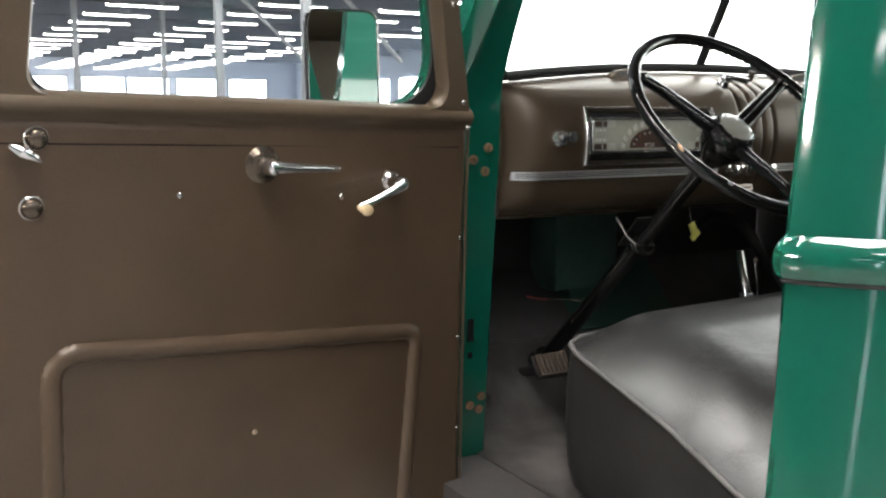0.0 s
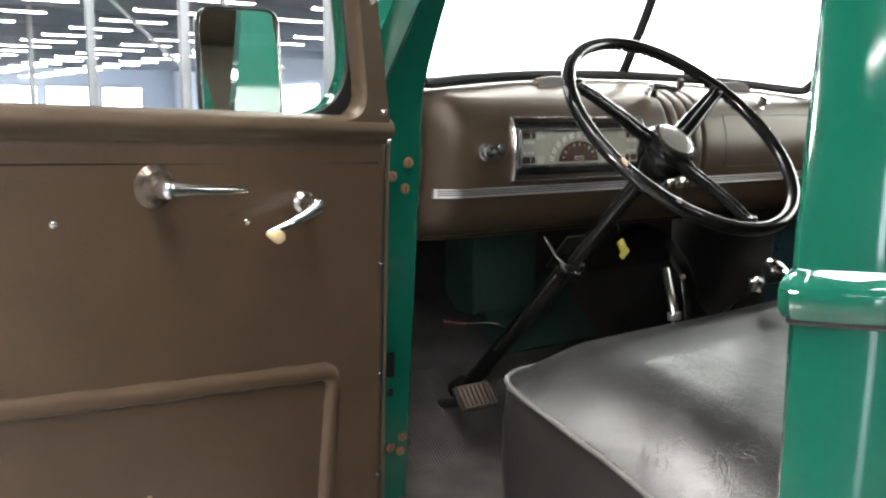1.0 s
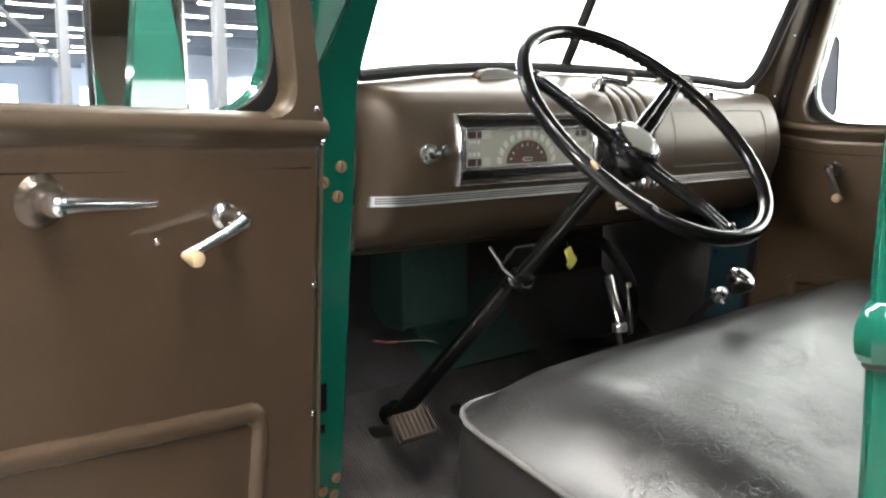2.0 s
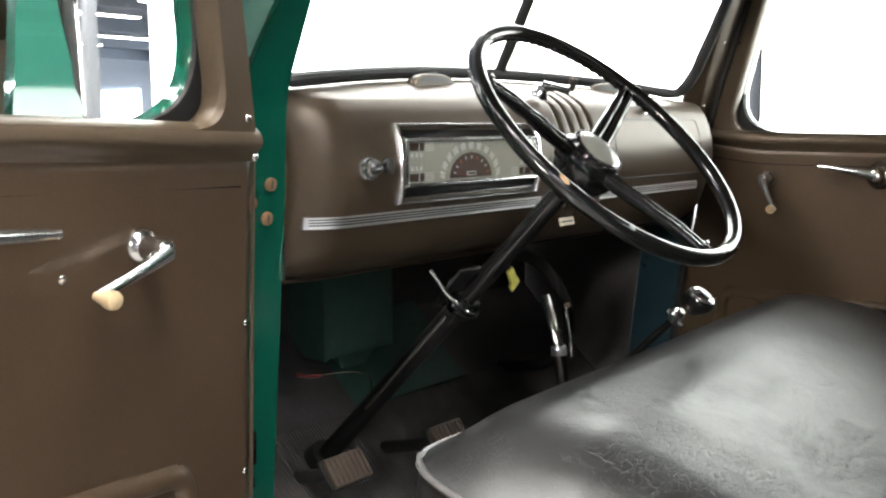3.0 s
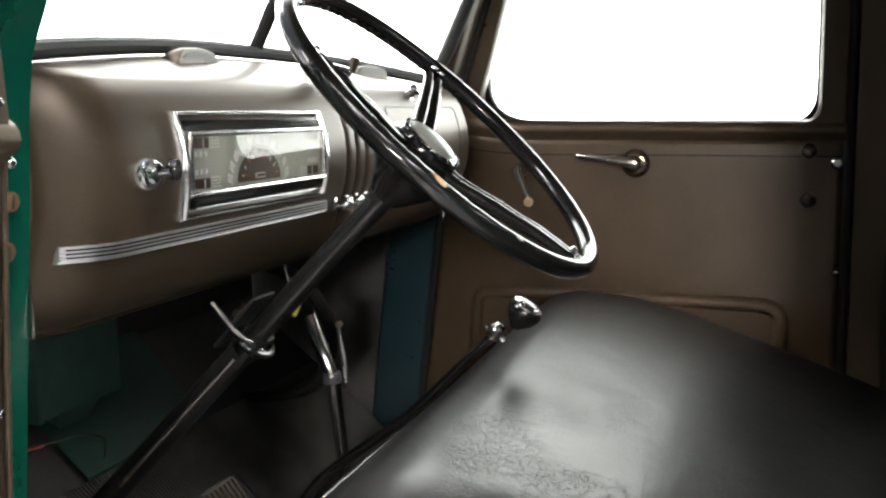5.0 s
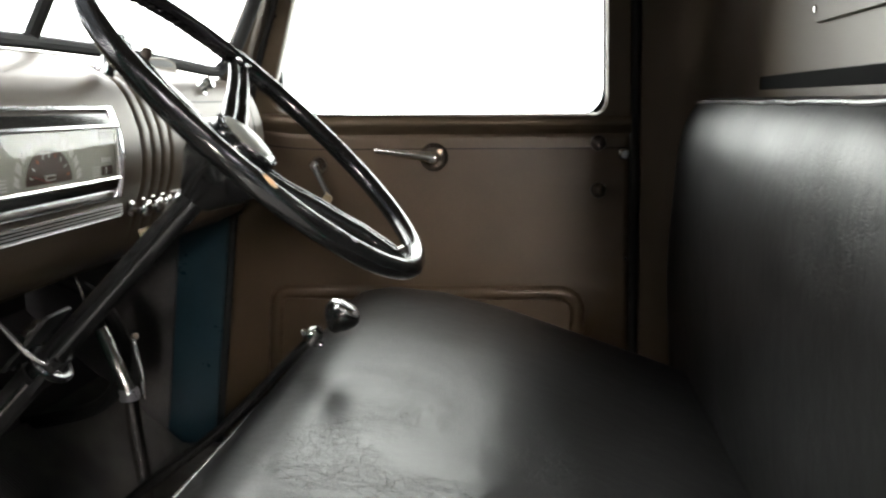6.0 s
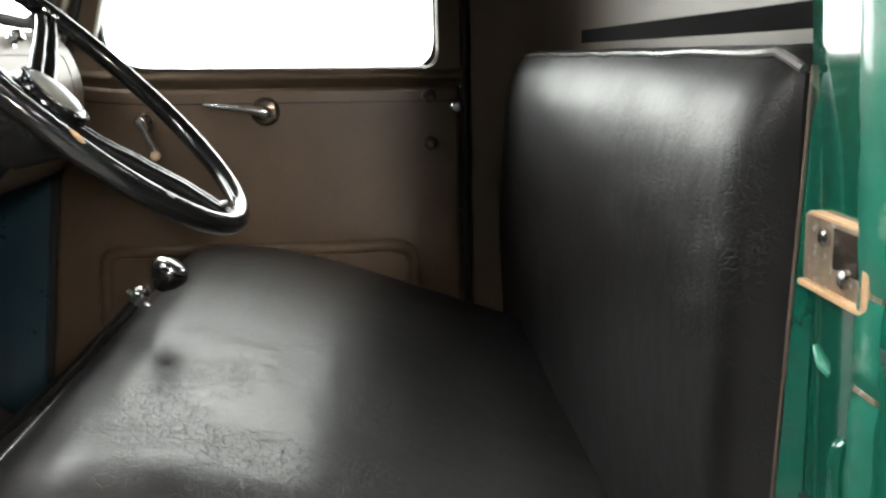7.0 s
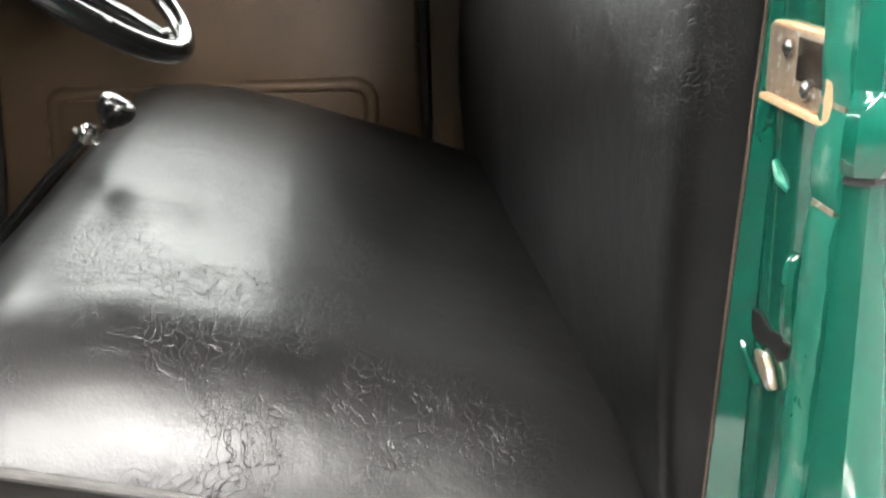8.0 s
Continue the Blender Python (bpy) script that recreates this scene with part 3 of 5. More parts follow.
        part("lip_strip", loft(loops, caps=True), GREEN_WORN, cab, "dented and chipped green lip of the door jamb")
    for z in (1.2103, 1.1505):
        part("bare_joint", box(-0.727, -0.700, -0.432, -0.4245, z - 0.0022, z + 0.0022, 0.0008), BRASS, cab, "chipped bare metal joint in the lip")
    part("jamb_dent", sweep([(-0.632, -0.4315, 1.156), (-0.645, -0.4305, 1.148), (-0.655, -0.4315, 1.143)], [0.002, 0.004, 0.002], 8), GREEN_WORN, cab, "pale scuff in the green paint")
    trim_y = lambda z: lerp_table([(0.82, -0.4245), (1.02, -0.4325), (1.25, -0.4435), (1.34, -0.4475)], z)
    part("jamb_flange", loft([[Vector((-0.6145, trim_y(z) - 0.001, z)), Vector((-0.634 + 0.004 * max(0, 1.2 - z), -0.4455, z)), Vector((-0.62, -0.47, z)), Vector((-0.6145, -0.47, z))] for z in steps(0.66, 1.34, 10)], caps=True), GREEN, cab, "green flange beside the seat back")
    part("jamb_trim", sweep([(-0.6135, -0.4240, 0.82), (-0.6135, -0.4320, 1.02), (-0.6135, -0.4430, 1.25), (-0.6135, -0.447, 1.34)], 0.0014, 6), PEDAL, cab, "thin tan edge of the seat lining")

    for ob in cab.children:
        if ob.name.split(".")[0] in ("rear_pillar", "belt_moulding", "moulding_shadow_gap", "striker_plate", "latch_recess", "jamb_rib", "lip_strip", "bare_joint", "jamb_dent"):
            ob.location = (-0.010, -0.014, 0)

    # driver's front pillar: broad rear face with rounded edges, leaning with the windscreen above the belt
    def pillar(z):
        y = front_pillar_y(z)
        xi = lerp_table([(0.45, -0.535), (0.8, -0.552), (1.28, -0.566), (1.40, -0.575), (1.55, -0.572), (1.72, -0.560)], z)
        xo = lerp_table([(0.45, -0.690), (1.28, -0.70), (1.40, -0.70), (1.55, -0.66), (1.72, -0.62)], z)
        d = 0.05
        return [Vector(p) for p in ((xi, y + d, z), (xi, y + 0.006, z), (xi - 0.006, y, z), (xo + 0.05, y + 0.002, z), (xo + 0.034, y - 0.004, z), (xo + 0.018, y + 0.004, z), (xo, y + 0.02, z), (xo, y + d + 0.02, z))]
    part("front_pillar", loft([pillar(z) for z in (0.45, 0.7, 0.9, 1.1, 1.28, 1.36, 1.41, 1.5, 1.6, 1.72)], caps=True), GREEN, cab, "green painted front door pillar")
    for x, z in ((-0.598, 1.284), (-0.601, 1.24), (-0.628, 1.262), (-0.569, 0.785), (-0.572, 0.757), (-0.594, 0.768)):
        y = front_pillar_y(z)
        sc = part("hinge_screw", lathe([(0.0088, -0.002), (0.0088, 0.0012), (0.0075, 0.002), (0.002, 0.0018)], (x, y - 0.003, z), (0, -1, -0.1), 14), RUST, cab, "rusty hinge screw")
        part("slot", oriented_box(Matrix.Translation((x, y - 0.0052, z)) @ Matrix.Rotation(0.8 + 30 * x, 4, "Y"), 0.012, 0.0012, 0.0016), BLACK_DULL, sc)
    part("door_check_slot", box(-0.612, -0.598, 0.4715, 0.49, 0.905, 0.95, 0.002), BLACK, cab, "dark door check slot in the pillar")
    part("lower_check_slot", box(-0.606, -0.596, 0.480, 0.50, 0.868, 0.882, 0.002), BLACK, cab)

    # passenger's front pillar lining
    def rpillar(z):
        yi = lerp_table([(0.45, 0.60), (1.30, 0.50), (1.40, 0.480), (1.43, 0.470), (1.62, 0.378), (1.74, 0.322)], z)
        yo = lerp_table([(0.45, 0.585), (0.61, 0.565), (1.15, 0.505), (1.37, 0.448), (1.62, 0.366), (1.74, 0.328)], z)
        xi = lerp_table([(0.45, 0.645), (1.35, 0.644), (1.41, 0.625), (1.46, 0.612), (1.74, 0.608)], z)
        return [Vector(p) for p in ((xi + 0.02, yi + 0.012, z), (xi + 0.010, yi + 0.006, z), (xi + 0.006, yi, z), (xi + 0.022, yo + 0.008, z), (xi + 0.028, yo + 0.004, z), (0.700, yo + 0.002, z), (0.712, yo + 0.004, z), (0.715, yo + 0.012, z), (0.79, yo + 0.03, z), (0.79, yo + 0.05, z), (xi + 0.06, yi + 0.016, z))]
    part("front_pillar", loft([rpillar(z) for z in (1.30, 1.36, 1.41, 1.46, 1.53, 1.6, 1.74)], caps=True), BROWN, cab, "brown painted pillar lining beside the windscreen")
    def lower(z):
        yo = 0.485 - 0.119 * (z - 1.158)
        return [Vector(p) for p in ((0.682, yo + 0.105, z), (0.684, yo + 0.006, z), (0.690, yo, z), (0.713, yo + 0.001, z), (0.716, yo + 0.012, z), (0.79, yo + 0.02, z), (0.79, yo + 0.105, z))]
    part("front_pillar", loft([lower(z) for z in (0.45, 0.6, 0.9, 1.15, 1.305)], caps=True), GREEN_BLUED, cab, "green lower front pillar, bluish light put into its colour")
    part("pillar_seal", sweep([(0.692, 0.485 - 0.119 * (z - 1.158) - 0.003, z) for z in (0.56, 0.8, 1.0, 1.2, 1.31)], 0.0085, 8), RUBBER, cab, "black rubber seal along the green pillar")
    part("kick_panel", loft([[Vector((x, 0.494 - 0.119 * (z - 1.158) + d, z)) for x, d in ((0.686, 0.100), (0.680, 0.14), (0.674, 0.50), (0.79, 0.50), (0.79, 0.100))] for z in (0.62, 1.0, 1.40)], caps=True), BLACK_LIFTED, cab, "dark kick panel beside the passenger's feet")
    # dark box added to stop light leaking past the passenger door
    part("gap_filler", box(0.726, 0.80, -0.348, -0.318, 0.5, 1.74), BLACK_DULL, cab, "dark filler added in the gap behind the passenger door")
    part("door_seal", sweep([(0.7035, lerp_table([(1.37, 0.448), (1.62, 0.366), (1.74, 0.328)], z) - 0.001, z) for z in (1.35, 1.45, 1.55, 1.65, 1.73)], 0.0085, 8), RUBBER, cab, "black rubber seal beside the passenger door")
    for z in (1.40, 1.535):
        yo = lerp_table([(1.37, 0.452), (1.62, 0.370)], z)
        screw(cab, (0.664, yo + 0.002, z), (-0.3, -1, 0.3), 0.0045)
    # passenger side rear pillar and rounded rear corner
    wx0, wx1, wz0, wz1 = -0.262, 0.202, 1.488, 1.678
    def rquarter(z):
        pts = [(wx1, -0.58), (0.6, -0.58), (0.74, -0.55), (0.80, -0.46), (0.80, -0.335), (0.725, -0.333), (0.712, -0.337), (0.706, -0.35), (0.702, -0.38), (0.698, -0.42), (0.688, -0.46), (0.665, -0.50), (0.63, -0.522), (0.58, -0.532), (wx1, -0.534)]
        return [Vector((x - (0.05 * max(0, z - 1.3) if x > 0.5 else 0), y, z)) for x, y in pts]
    def lquarter(z):
        return [Vector((x, y, z)) for x, y in ((wx0, -0.534), (-0.56, -0.534), (-0.61, -0.50), (-0.63, -0.45), (-0.655, -0.46), (-0.655, -0.535), (-0.58, -0.572), (wx0, -0.58))]
    zs_rear = (0.45, 0.8, 1.1, 1.36, 1.40, 1.5, 1.62, 1.74)
    part("rear_wall", join(loft([rquarter(z) for z in zs_rear], caps=True), loft([lquarter(z) for z in zs_rear], caps=True), box(wx0, wx1, -0.58, -0.534, 0.45, wz0), box(wx0, wx1, -0.58, -0.534, wz1, 1.74)), BROWN, cab, "brown painted rear wall of the cab with a rounded corner")
    rg = part("rear_glass", box(wx0, wx1, -0.560, -0.556, wz0, wz1), GLASS, cab, "clear rear window glass")
    rg.visible_shadow = False
    # flat dark strip in place of the shade inside a pressed groove
    part("rear_wall_bead", loft([[Vector((x, -0.5335 + dy, 1.379 + dz * (0.35 if x > 0.6 else 1))) for dy, dz in ((-0.002, 0.0125), (0.0015, 0.0115), (0.0015, 0), (0.0015, -0.0115), (-0.002, -0.0125))] for x in [0.61, 0.58] + steps(0.5, -0.55, 10)], cyclic=False), SEAM_AND_SHADE, cab, "flat dark strip across the rear wall, painting a pressed groove in shade")
    pw = part("rear_window_frame", ring(rounded([(-0.30, 1.455, 0.05), (0.24, 1.455, 0.05), (0.24, 1.71, 0.05), (-0.30, 1.71, 0.05)], 8), rounded([(-0.25, 1.50, 0.04), (0.19, 1.50, 0.04), (0.19, 1.665, 0.04), (-0.25, 1.665, 0.04)], 8),
         lambda a, b, d: Vector((a, -0.534 + d, b)), 0.0, 0.008, 0.003), BROWN, cab, "brown rear window surround held by screws")
    for x in (0.205, 0.0, -0.25):
        part("screw", lathe([(0.006, 0), (0.006, 0.002), (0.003, 0.0035)], (x, -0.526, 1.475), (0, 1, 0), 10), CHROME_WORN, pw)
    part("door_gasket", sweep([(0.718, -0.327, 0.5), (0.716, -0.327, 1.0), (0.712, -0.327, 1.34), (0.70, -0.327, 1.74)], 0.006, 8), RUBBER, cab, "black rubber door gasket")
    # roof, cowl, firewall and floor
    def roof(u, v):
        x = MIDDLE + 0.70 * u
        y = 0.33 - 0.93 * v
        return Vector((x, y, 1.735 + 0.07 * (1 - abs(u) ** 3) * math.sin(math.pi * min(1, max(0, v * 0.9 + 0.08)))))
    r = part("roof", grid(roof, steps(-1, 1, 16), steps(0, 1, 14)), BROWN, cab, "brown lined cab roof")
    s = r.modifiers.new("thickness", "SOLIDIFY")
    s.thickness, s.offset = 0.03, 1
    part("roof_skin", grid(lambda u, v: roof(u, v) + Vector((0.012 * u, 0, 0.040)), steps(-1, 1, 16), steps(0, 1, 14)), GREEN, cab, "green painted outer roof skin").modifiers.new("thickness", "SOLIDIFY").thickness = 0.003
    part("header", box(-0.56, 0.62, 0.30, 0.37, 1.70, 1.745, 0.012), BROWN, cab, "brown header above the windscreen")
    part("firewall", box(-0.60, 0.66, 0.93, 0.95, 0.60, 1.30), BLACK_LIFTED, cab, "greyish black firewall under the dashboard")
    def cowl(u, v):
        x = MIDDLE + 0.62 * u
        return Vector((x, windshield_y(x) + 0.015 + (0.95 - windshield_y(x)) * v, windshield_z(x) - 0.012 - 0.10 * v))
    c = part("cowl", grid(cowl, steps(-1, 1, 12), steps(0, 1, 4)), GREEN, cab, "green cowl below the windscreen")
    s = c.modifiers.new("thickness", "SOLIDIFY")
    s.thickness = 0.01
    part("kick_panel", loft([[Vector((x, y, z)) for x, y in ((-0.70, front_pillar_y(z) + 0.03), (-0.575, front_pillar_y(z) + 0.03), (-0.575, 0.95), (-0.70, 0.95))] for z in (0.62, 0.9, 1.15, 1.30)], caps=True), GREEN_SHADY, cab, "green kick panel with its shade in the colour")
    part("cab_floor", box(-0.70, 0.79, -0.55, 0.66, 0.60, 0.655), BLACK_LIFTED, cab, "black cab floor, greyed in place of footwell light")
    part("sill", box(-0.665, -0.605, -0.40, 0.40, 0.60, 0.654, 0.006), GREEN_WORN, cab, "worn green door sill")
    part("sill", box(0.66, 0.78, -0.34, 0.57, 0.55, 0.64, 0.008), GREEN_WORN, cab, "worn green door sill")
    part("toe_board", loft([[Vector((x, y, z)) for x in (-0.575, 0.655)] for y, z in ((0.60, 0.655), (0.84, 0.86), (0.93, 0.95), (0.93, 0.93), (0.86, 0.84), (0.62, 0.63))], cyclic=False, wrap=True), BLACK_LIFTED, cab, "black sloping toe board, greyed in place of footwell light")
    part("toe_panel", loft([[Vector((x, y, z)) for x in (-0.11, 0.22)] for y, z in ((0.775, 0.8145), (0.84, 0.87), (0.925, 0.962), (0.925, 0.95), (0.84, 0.858), (0.775, 0.802))], cyclic=False, wrap=True), GREEN_SHADY, cab, "bare green painted part of the toe board, darkened for shade")


shell()


def windscreen():
    """One windscreen in two panes with a dark centre strip and a rubber gasket."""
    ws = thing("windshield", (MIDDLE, 0.54, 1.42), "two-pane windscreen in a black rubber gasket", "windshield")
    top = 1.72
    def at(x, z):
        zb = windshield_z(x)
        return Vector((x, windshield_y(x) - 0.495 * (z - zb), z))
    x0, x1 = -0.572, 0.596
    base = [at(x, windshield_z(x) + 0.002) for x in steps(x0 + 0.05, x1 - 0.05, 26)]
    rcorner = [at(x1 - 0.025, windshield_z(x1) + 0.008), at(x1 - 0.008, windshield_z(x1) + 0.025), at(x1, windshield_z(x1) + 0.055), at(x1 - 0.002, 1.55), at(x1 - 0.006, 1.64), at(x1 - 0.012, top)]
    lcorner = [at(x0 + 0.025, windshield_z(x0) + 0.006), at(x0 + 0.008, windshield_z(x0) + 0.022), at(x0, windshield_z(x0) + 0.05), at(x0 + 0.012, 1.55), at(x0 + 0.03, 1.64), at(x0 + 0.05, top)]
    loop = lcorner[::-1] + base + rcorner
    part("gasket", sweep(loop, [0.0105] * 32 + [0.011, 0.0115, 0.012, 0.0125, 0.0125, 0.0125, 0.0125], 10), RUBBER, ws, "black rubber windscreen gasket")
    part("centre_strip", sweep([at(MIDDLE, windshield_z(MIDDLE) - 0.004) + Vector((0, 0.004, 0)), at(MIDDLE, 1.55), at(MIDDLE, top)], 0.0105, 10), RUBBER, ws, "dark strip between the two panes")
    for a, b in ((x0, MIDDLE), (MIDDLE, x1)):
        def glass(u, v):
            x = a + (b - a) * u
            return at(x, windshield_z(x) + (top - windshield_z(x)) * v) + Vector((0, 0.004, 0))
        g = part("pane", grid(glass, steps(0, 1, 10), steps(0, 1, 4)), GLASS, ws, "clear windscreen pane")
        g.visible_shadow = False


windscreen()


# ---- doors ----
def belt_height(y, s):
    """Height of the belt line, which rises a little more on the swung driver's door."""
    return 1.314 + 0.044 * (y + 0.3) / 0.7 if s < 0 else 1.322 + 0.006 * (y + 0.27) / 0.6 + 0.016 * max(0.0, (y - 0.28) / 0.175) ** 2


def door(name, s, m, label):
    """A truck door in closed place: s is 1 for the passenger's side and -1 for the driver's; w runs outwards from the inner board."""
    d = thing(name, (0, 0, 0), label, "door", "cab doors", m=m)
    P = lambda w, y, z: Vector((s * w, y, z))
    belt_z = lambda y: belt_height(y, s)
    place = lambda a, b, w: P(w, a, b)
    front = lambda z: lerp_table([(0.50, 0.588), (0.641, 0.565), (1.141, 0.488), (1.37, 0.455)], z) if z < 1.37 else 0.455 - 0.32 * (z - 1.37)
    rear = -0.32
    # body shell with outer skin
    zs = [0.50, 0.7, 0.9, 1.1, 1.2, 1.26, 1.288]
    def section(z):
        bulge = 0.012 * math.sin(math.pi * min(1, max(0, (z - 0.4) / 1.0)))
        f = front(z)
        return [P(0.018, rear, z), P(0.05 + bulge, rear - 0.012, z), P(0.062 + bulge, rear - 0.004, z), P(0.068 + bulge, 0.1, z), P(0.062 + bulge, f, z), P(0.05 + bulge, f + 0.01, z), P(0.018, f + 0.002, z)]
    part("door_shell", loft([section(z) for z in zs], caps=True), GREEN, d, "glossy green outer door shell", local=True)
    # inner board, with a slight belly so that the light rolls over it
    bead = rounded([(0.445, 0.40, 0.01), (0.407, 0.974, 0.030), (-0.218, 0.970, 0.050), (-0.165, 0.40, 0.01)], 8)
    bead = [p for p in bead if p.y > 0.42]
    bead = [Vector((0.4425, 0.44))] + bead + [Vector((-0.169, 0.44))]
    spans = [(a, b - a, (b - a).length_squared) for a, b in zip(bead, bead[1:])]
    def groove(y, z):
        """The raised pressed bead that outlines the lower panel."""
        if z > 1.0 or y > 0.47 or y < -0.25 or (-0.13 < y < 0.37 and z < 0.93):
            return 0.0
        q, best = Vector((y, z)), 1.0
        for a, e, n2 in spans:
            k = min(1.0, max(0.0, (q - a).dot(e) / n2))
            best = min(best, (a + e * k - q).length)
        return 0.0 if best > 0.0125 else -0.0105 * math.sqrt(max(0.0, 1 - (best / 0.0125) ** 2.4))
    def belly(u, v):
        return -0.0015 - 0.006 * math.sin(math.pi * u) * math.sin(math.pi * v) ** 0.5 if 0 < v < 1 else -0.0015
    def board(u, v):
        zt = belt_z(rear + 0.78 * u) - 0.026
        z = 0.505 + (zt - 0.505) * v
        y = rear + 0.004 + (front(z) - 0.006 - rear - 0.004) * u
        return P(belly(u, v) + groove(y, z), y, z)
    board_w = lambda y, z: -0.0015 - 0.006 * max(0, math.sin(math.pi * min(1, max(0, (y - rear) / (front(z) - rear))))) * max(0, math.sin(math.pi * min(1, max(0, (z - 0.505) / 0.7995)))) ** 0.5
    us = steps(0, 0.10, 6) + steps(0.10, 0.23, 36)[1:] + steps(0.23, 0.82, 30)[1:] + steps(0.82, 0.965, 40)[1:] + steps(0.965, 1, 4)[1:]
    vs = steps(0, 0.53, 40) + steps(0.53, 0.62, 24)[1:] + steps(0.62, 1, 20)[1:]
    b = part("inner_board", grid(board, us, vs), BROWN_BOARD, d, "brown painted inner door board with a pressed bead", local=True)
    t = b.modifiers.new("thickness", "SOLIDIFY")
    t.thickness, t.offset = 0.003, 0
    # rolled belt rail
    rail = [(-0.002, -0.032), (-0.005, -0.0295), (-0.0062, -0.026), (-0.0080, -0.0225), (-0.0125, -0.0185), (-0.0165, -0.0130), (-0.0172, -0.0075), (-0.0150, -0.0015), (-0.0105, 0.0035), (-0.004, 0.0072), (0.004, 0.0092), (0.020, 0.0095), (0.032, 0.006), (0.034, -0.02), (0.012, -0.032)]
    ys = [rear + 0.001] + steps(-0.29, 0.41, 14) + [front(1.345) - 0.001]
    part("belt_rail", loft([[P(w, y, belt_z(y) + dz) for w, dz in rail] for y in ys], caps=True), BROWN, d, "rolled brown belt rail below the window", local=True)
    part("rail_seam", sweep([P(board_w(y, belt_z(y) - 0.060) - 0.0006, y, belt_z(y) - 0.060) for y in steps(rear + 0.006, 0.445, 16)], 0.0014, 6), SEAM_AND_SHADE, d, "dark seam under the rail", local=True)
    # window frames: brown inside, green outside
    top = 1.70
    outer = rounded([(rear, belt_z(rear) - 0.004, 0.001), (0.4555, belt_z(0.45) - 0.0015, 0.001), (0.455 - 0.32 * (top + 0.045 - 1.37), top + 0.045, 0.05), (rear, top + 0.045, 0.03)], 10)
    inner = rounded([(-0.270, belt_z(-0.27) + 0.004, 0.040), (0.408, belt_z(0.40) + 0.004, 0.062), (0.408 - 0.30 * (top - 1.37), top, 0.06), (-0.270, top, 0.05)], 10)
    green_in = rounded([(-0.266, belt_z(-0.27) + 0.004, 0.060), (0.412, belt_z(0.40) + 0.004, 0.125), (0.416 - 0.30 * (top - 1.37), top - 0.002, 0.06), (-0.266, top - 0.002, 0.05)], 10)
    part("window_frame", ring(outer, inner, place, -0.011, 0.026, 0.006), BROWN, d, "brown painted window frame", local=True)
    part("outer_frame", ring(outer, green_in, place, 0.034, 0.062, 0.006), GREEN, d, "green outer window frame", local=True)
    part("glass_channel", ring(rounded([(-0.276, belt_z(-0.27), 0.04), (0.432, belt_z(0.4), 0.06), (0.430 - 0.30 * (top - 1.37), top + 0.005, 0.06), (-0.276, top + 0.005, 0.05)], 10), green_in, place, 0.0262, 0.0338, 0.001), RUBBER, d, "black glass channel", local=True)
    g = part("window_glass", plate(rounded([(-0.274, belt_z(-0.27) - 0.01, 0.03), (0.412, belt_z(0.4) - 0.01, 0.05), (0.41 - 0.30 * (top - 1.37), top + 0.004, 0.05), (-0.274, top + 0.004, 0.05)], 6), place, 0.028, 0.032), GLASS, d, "clear side window glass", local=True)
    g.visible_shadow = False
    # handle
    axis = (-s, 0, 0)
    hw = board_w(0.072, 1.25)
    ros = part("door_handle", lathe([(0.029, 0), (0.029, 0.002), (0.027, 0.004), (0.023, 0.0065), (0.021, 0.009), (0.014, 0.0105), (0.0135, 0.013), (0.012, 0.0135)], P(hw, 0.072, 1.249), axis, 28), KNOB_WORN, d, "round worn bronze handle rosette", local=True)
    part("boss", lathe([(0.0125, 0.0), (0.013, 0.012), (0.012, 0.024), (0.0095, 0.03), (0.005, 0.032)], P(hw - 0.012, 0.072, 1.249), axis, 18), CHROME, ros, "bright chrome boss", local=True)
    zt = 0.004 if s < 0 else 0.016
    part("lever", sweep([P(hw - 0.033, 0.070, 1.2495), P(hw - 0.036, 0.088, 1.250 + zt * 0.2), P(hw - 0.036, 0.12, 1.250 + zt * 0.5), P(hw - 0.034, 0.16, 1.250 + zt * 0.8), P(hw - 0.032, 0.187, 1.25 + zt)], [0.0115, 0.0092, 0.0074, 0.0066, 0.005], 12), CHROME, ros, "tapered chrome handle lever", local=True)
    # window crank
    cw, hy, hz = board_w(0.305, 1.234), 0.308, 1.236
    hub = part("window_crank", lathe([(0.019, 0), (0.019, 0.004), (0.016, 0.009), (0.0125, 0.012), (0.012, 0.03), (0.0128, 0.036), (0.0105, 0.041), (0.006, 0.042)], P(cw, hy, hz), axis, 22), CHROME_WORN, d, "chrome window crank on a round boss", local=True)
    ky, kz = (0.236, 1.194) if s < 0 else (0.282, 1.172)
    part("arm", sweep([P(cw - 0.040, hy, hz), P(cw - 0.041, hy + (ky - hy) * 0.3, hz + (kz - hz) * 0.3), P(cw - 0.036, hy + (ky - hy) * 0.7, hz + (kz - hz) * 0.7), P(cw - 0.031, ky, kz)], [0.0105, 0.0075, 0.0062, 0.0075], 12), CHROME, hub, "chrome crank arm", local=True)
    part("knob", lathe([(0.005, 0), (0.006, 0.005), (0.007, 0.011), (0.0088, 0.016), (0.0096, 0.022), (0.0085, 0.027), (0.004, 0.029)], P(cw - 0.030, ky, kz), axis, 18), CREAM, hub, "cream plastic crank knob", local=True)
    if s < 0:
        # rubbed mark, its colour raised for the highlight that it catches
        rub = [Vector((0.232 + 0.050 * math.cos(a) - 0.002 * math.sin(a), 1.2255 + 0.0125 * math.cos(a) + 0.0052 * math.sin(a))) for a in steps(0, 2 * math.pi, 24)[:-1]]
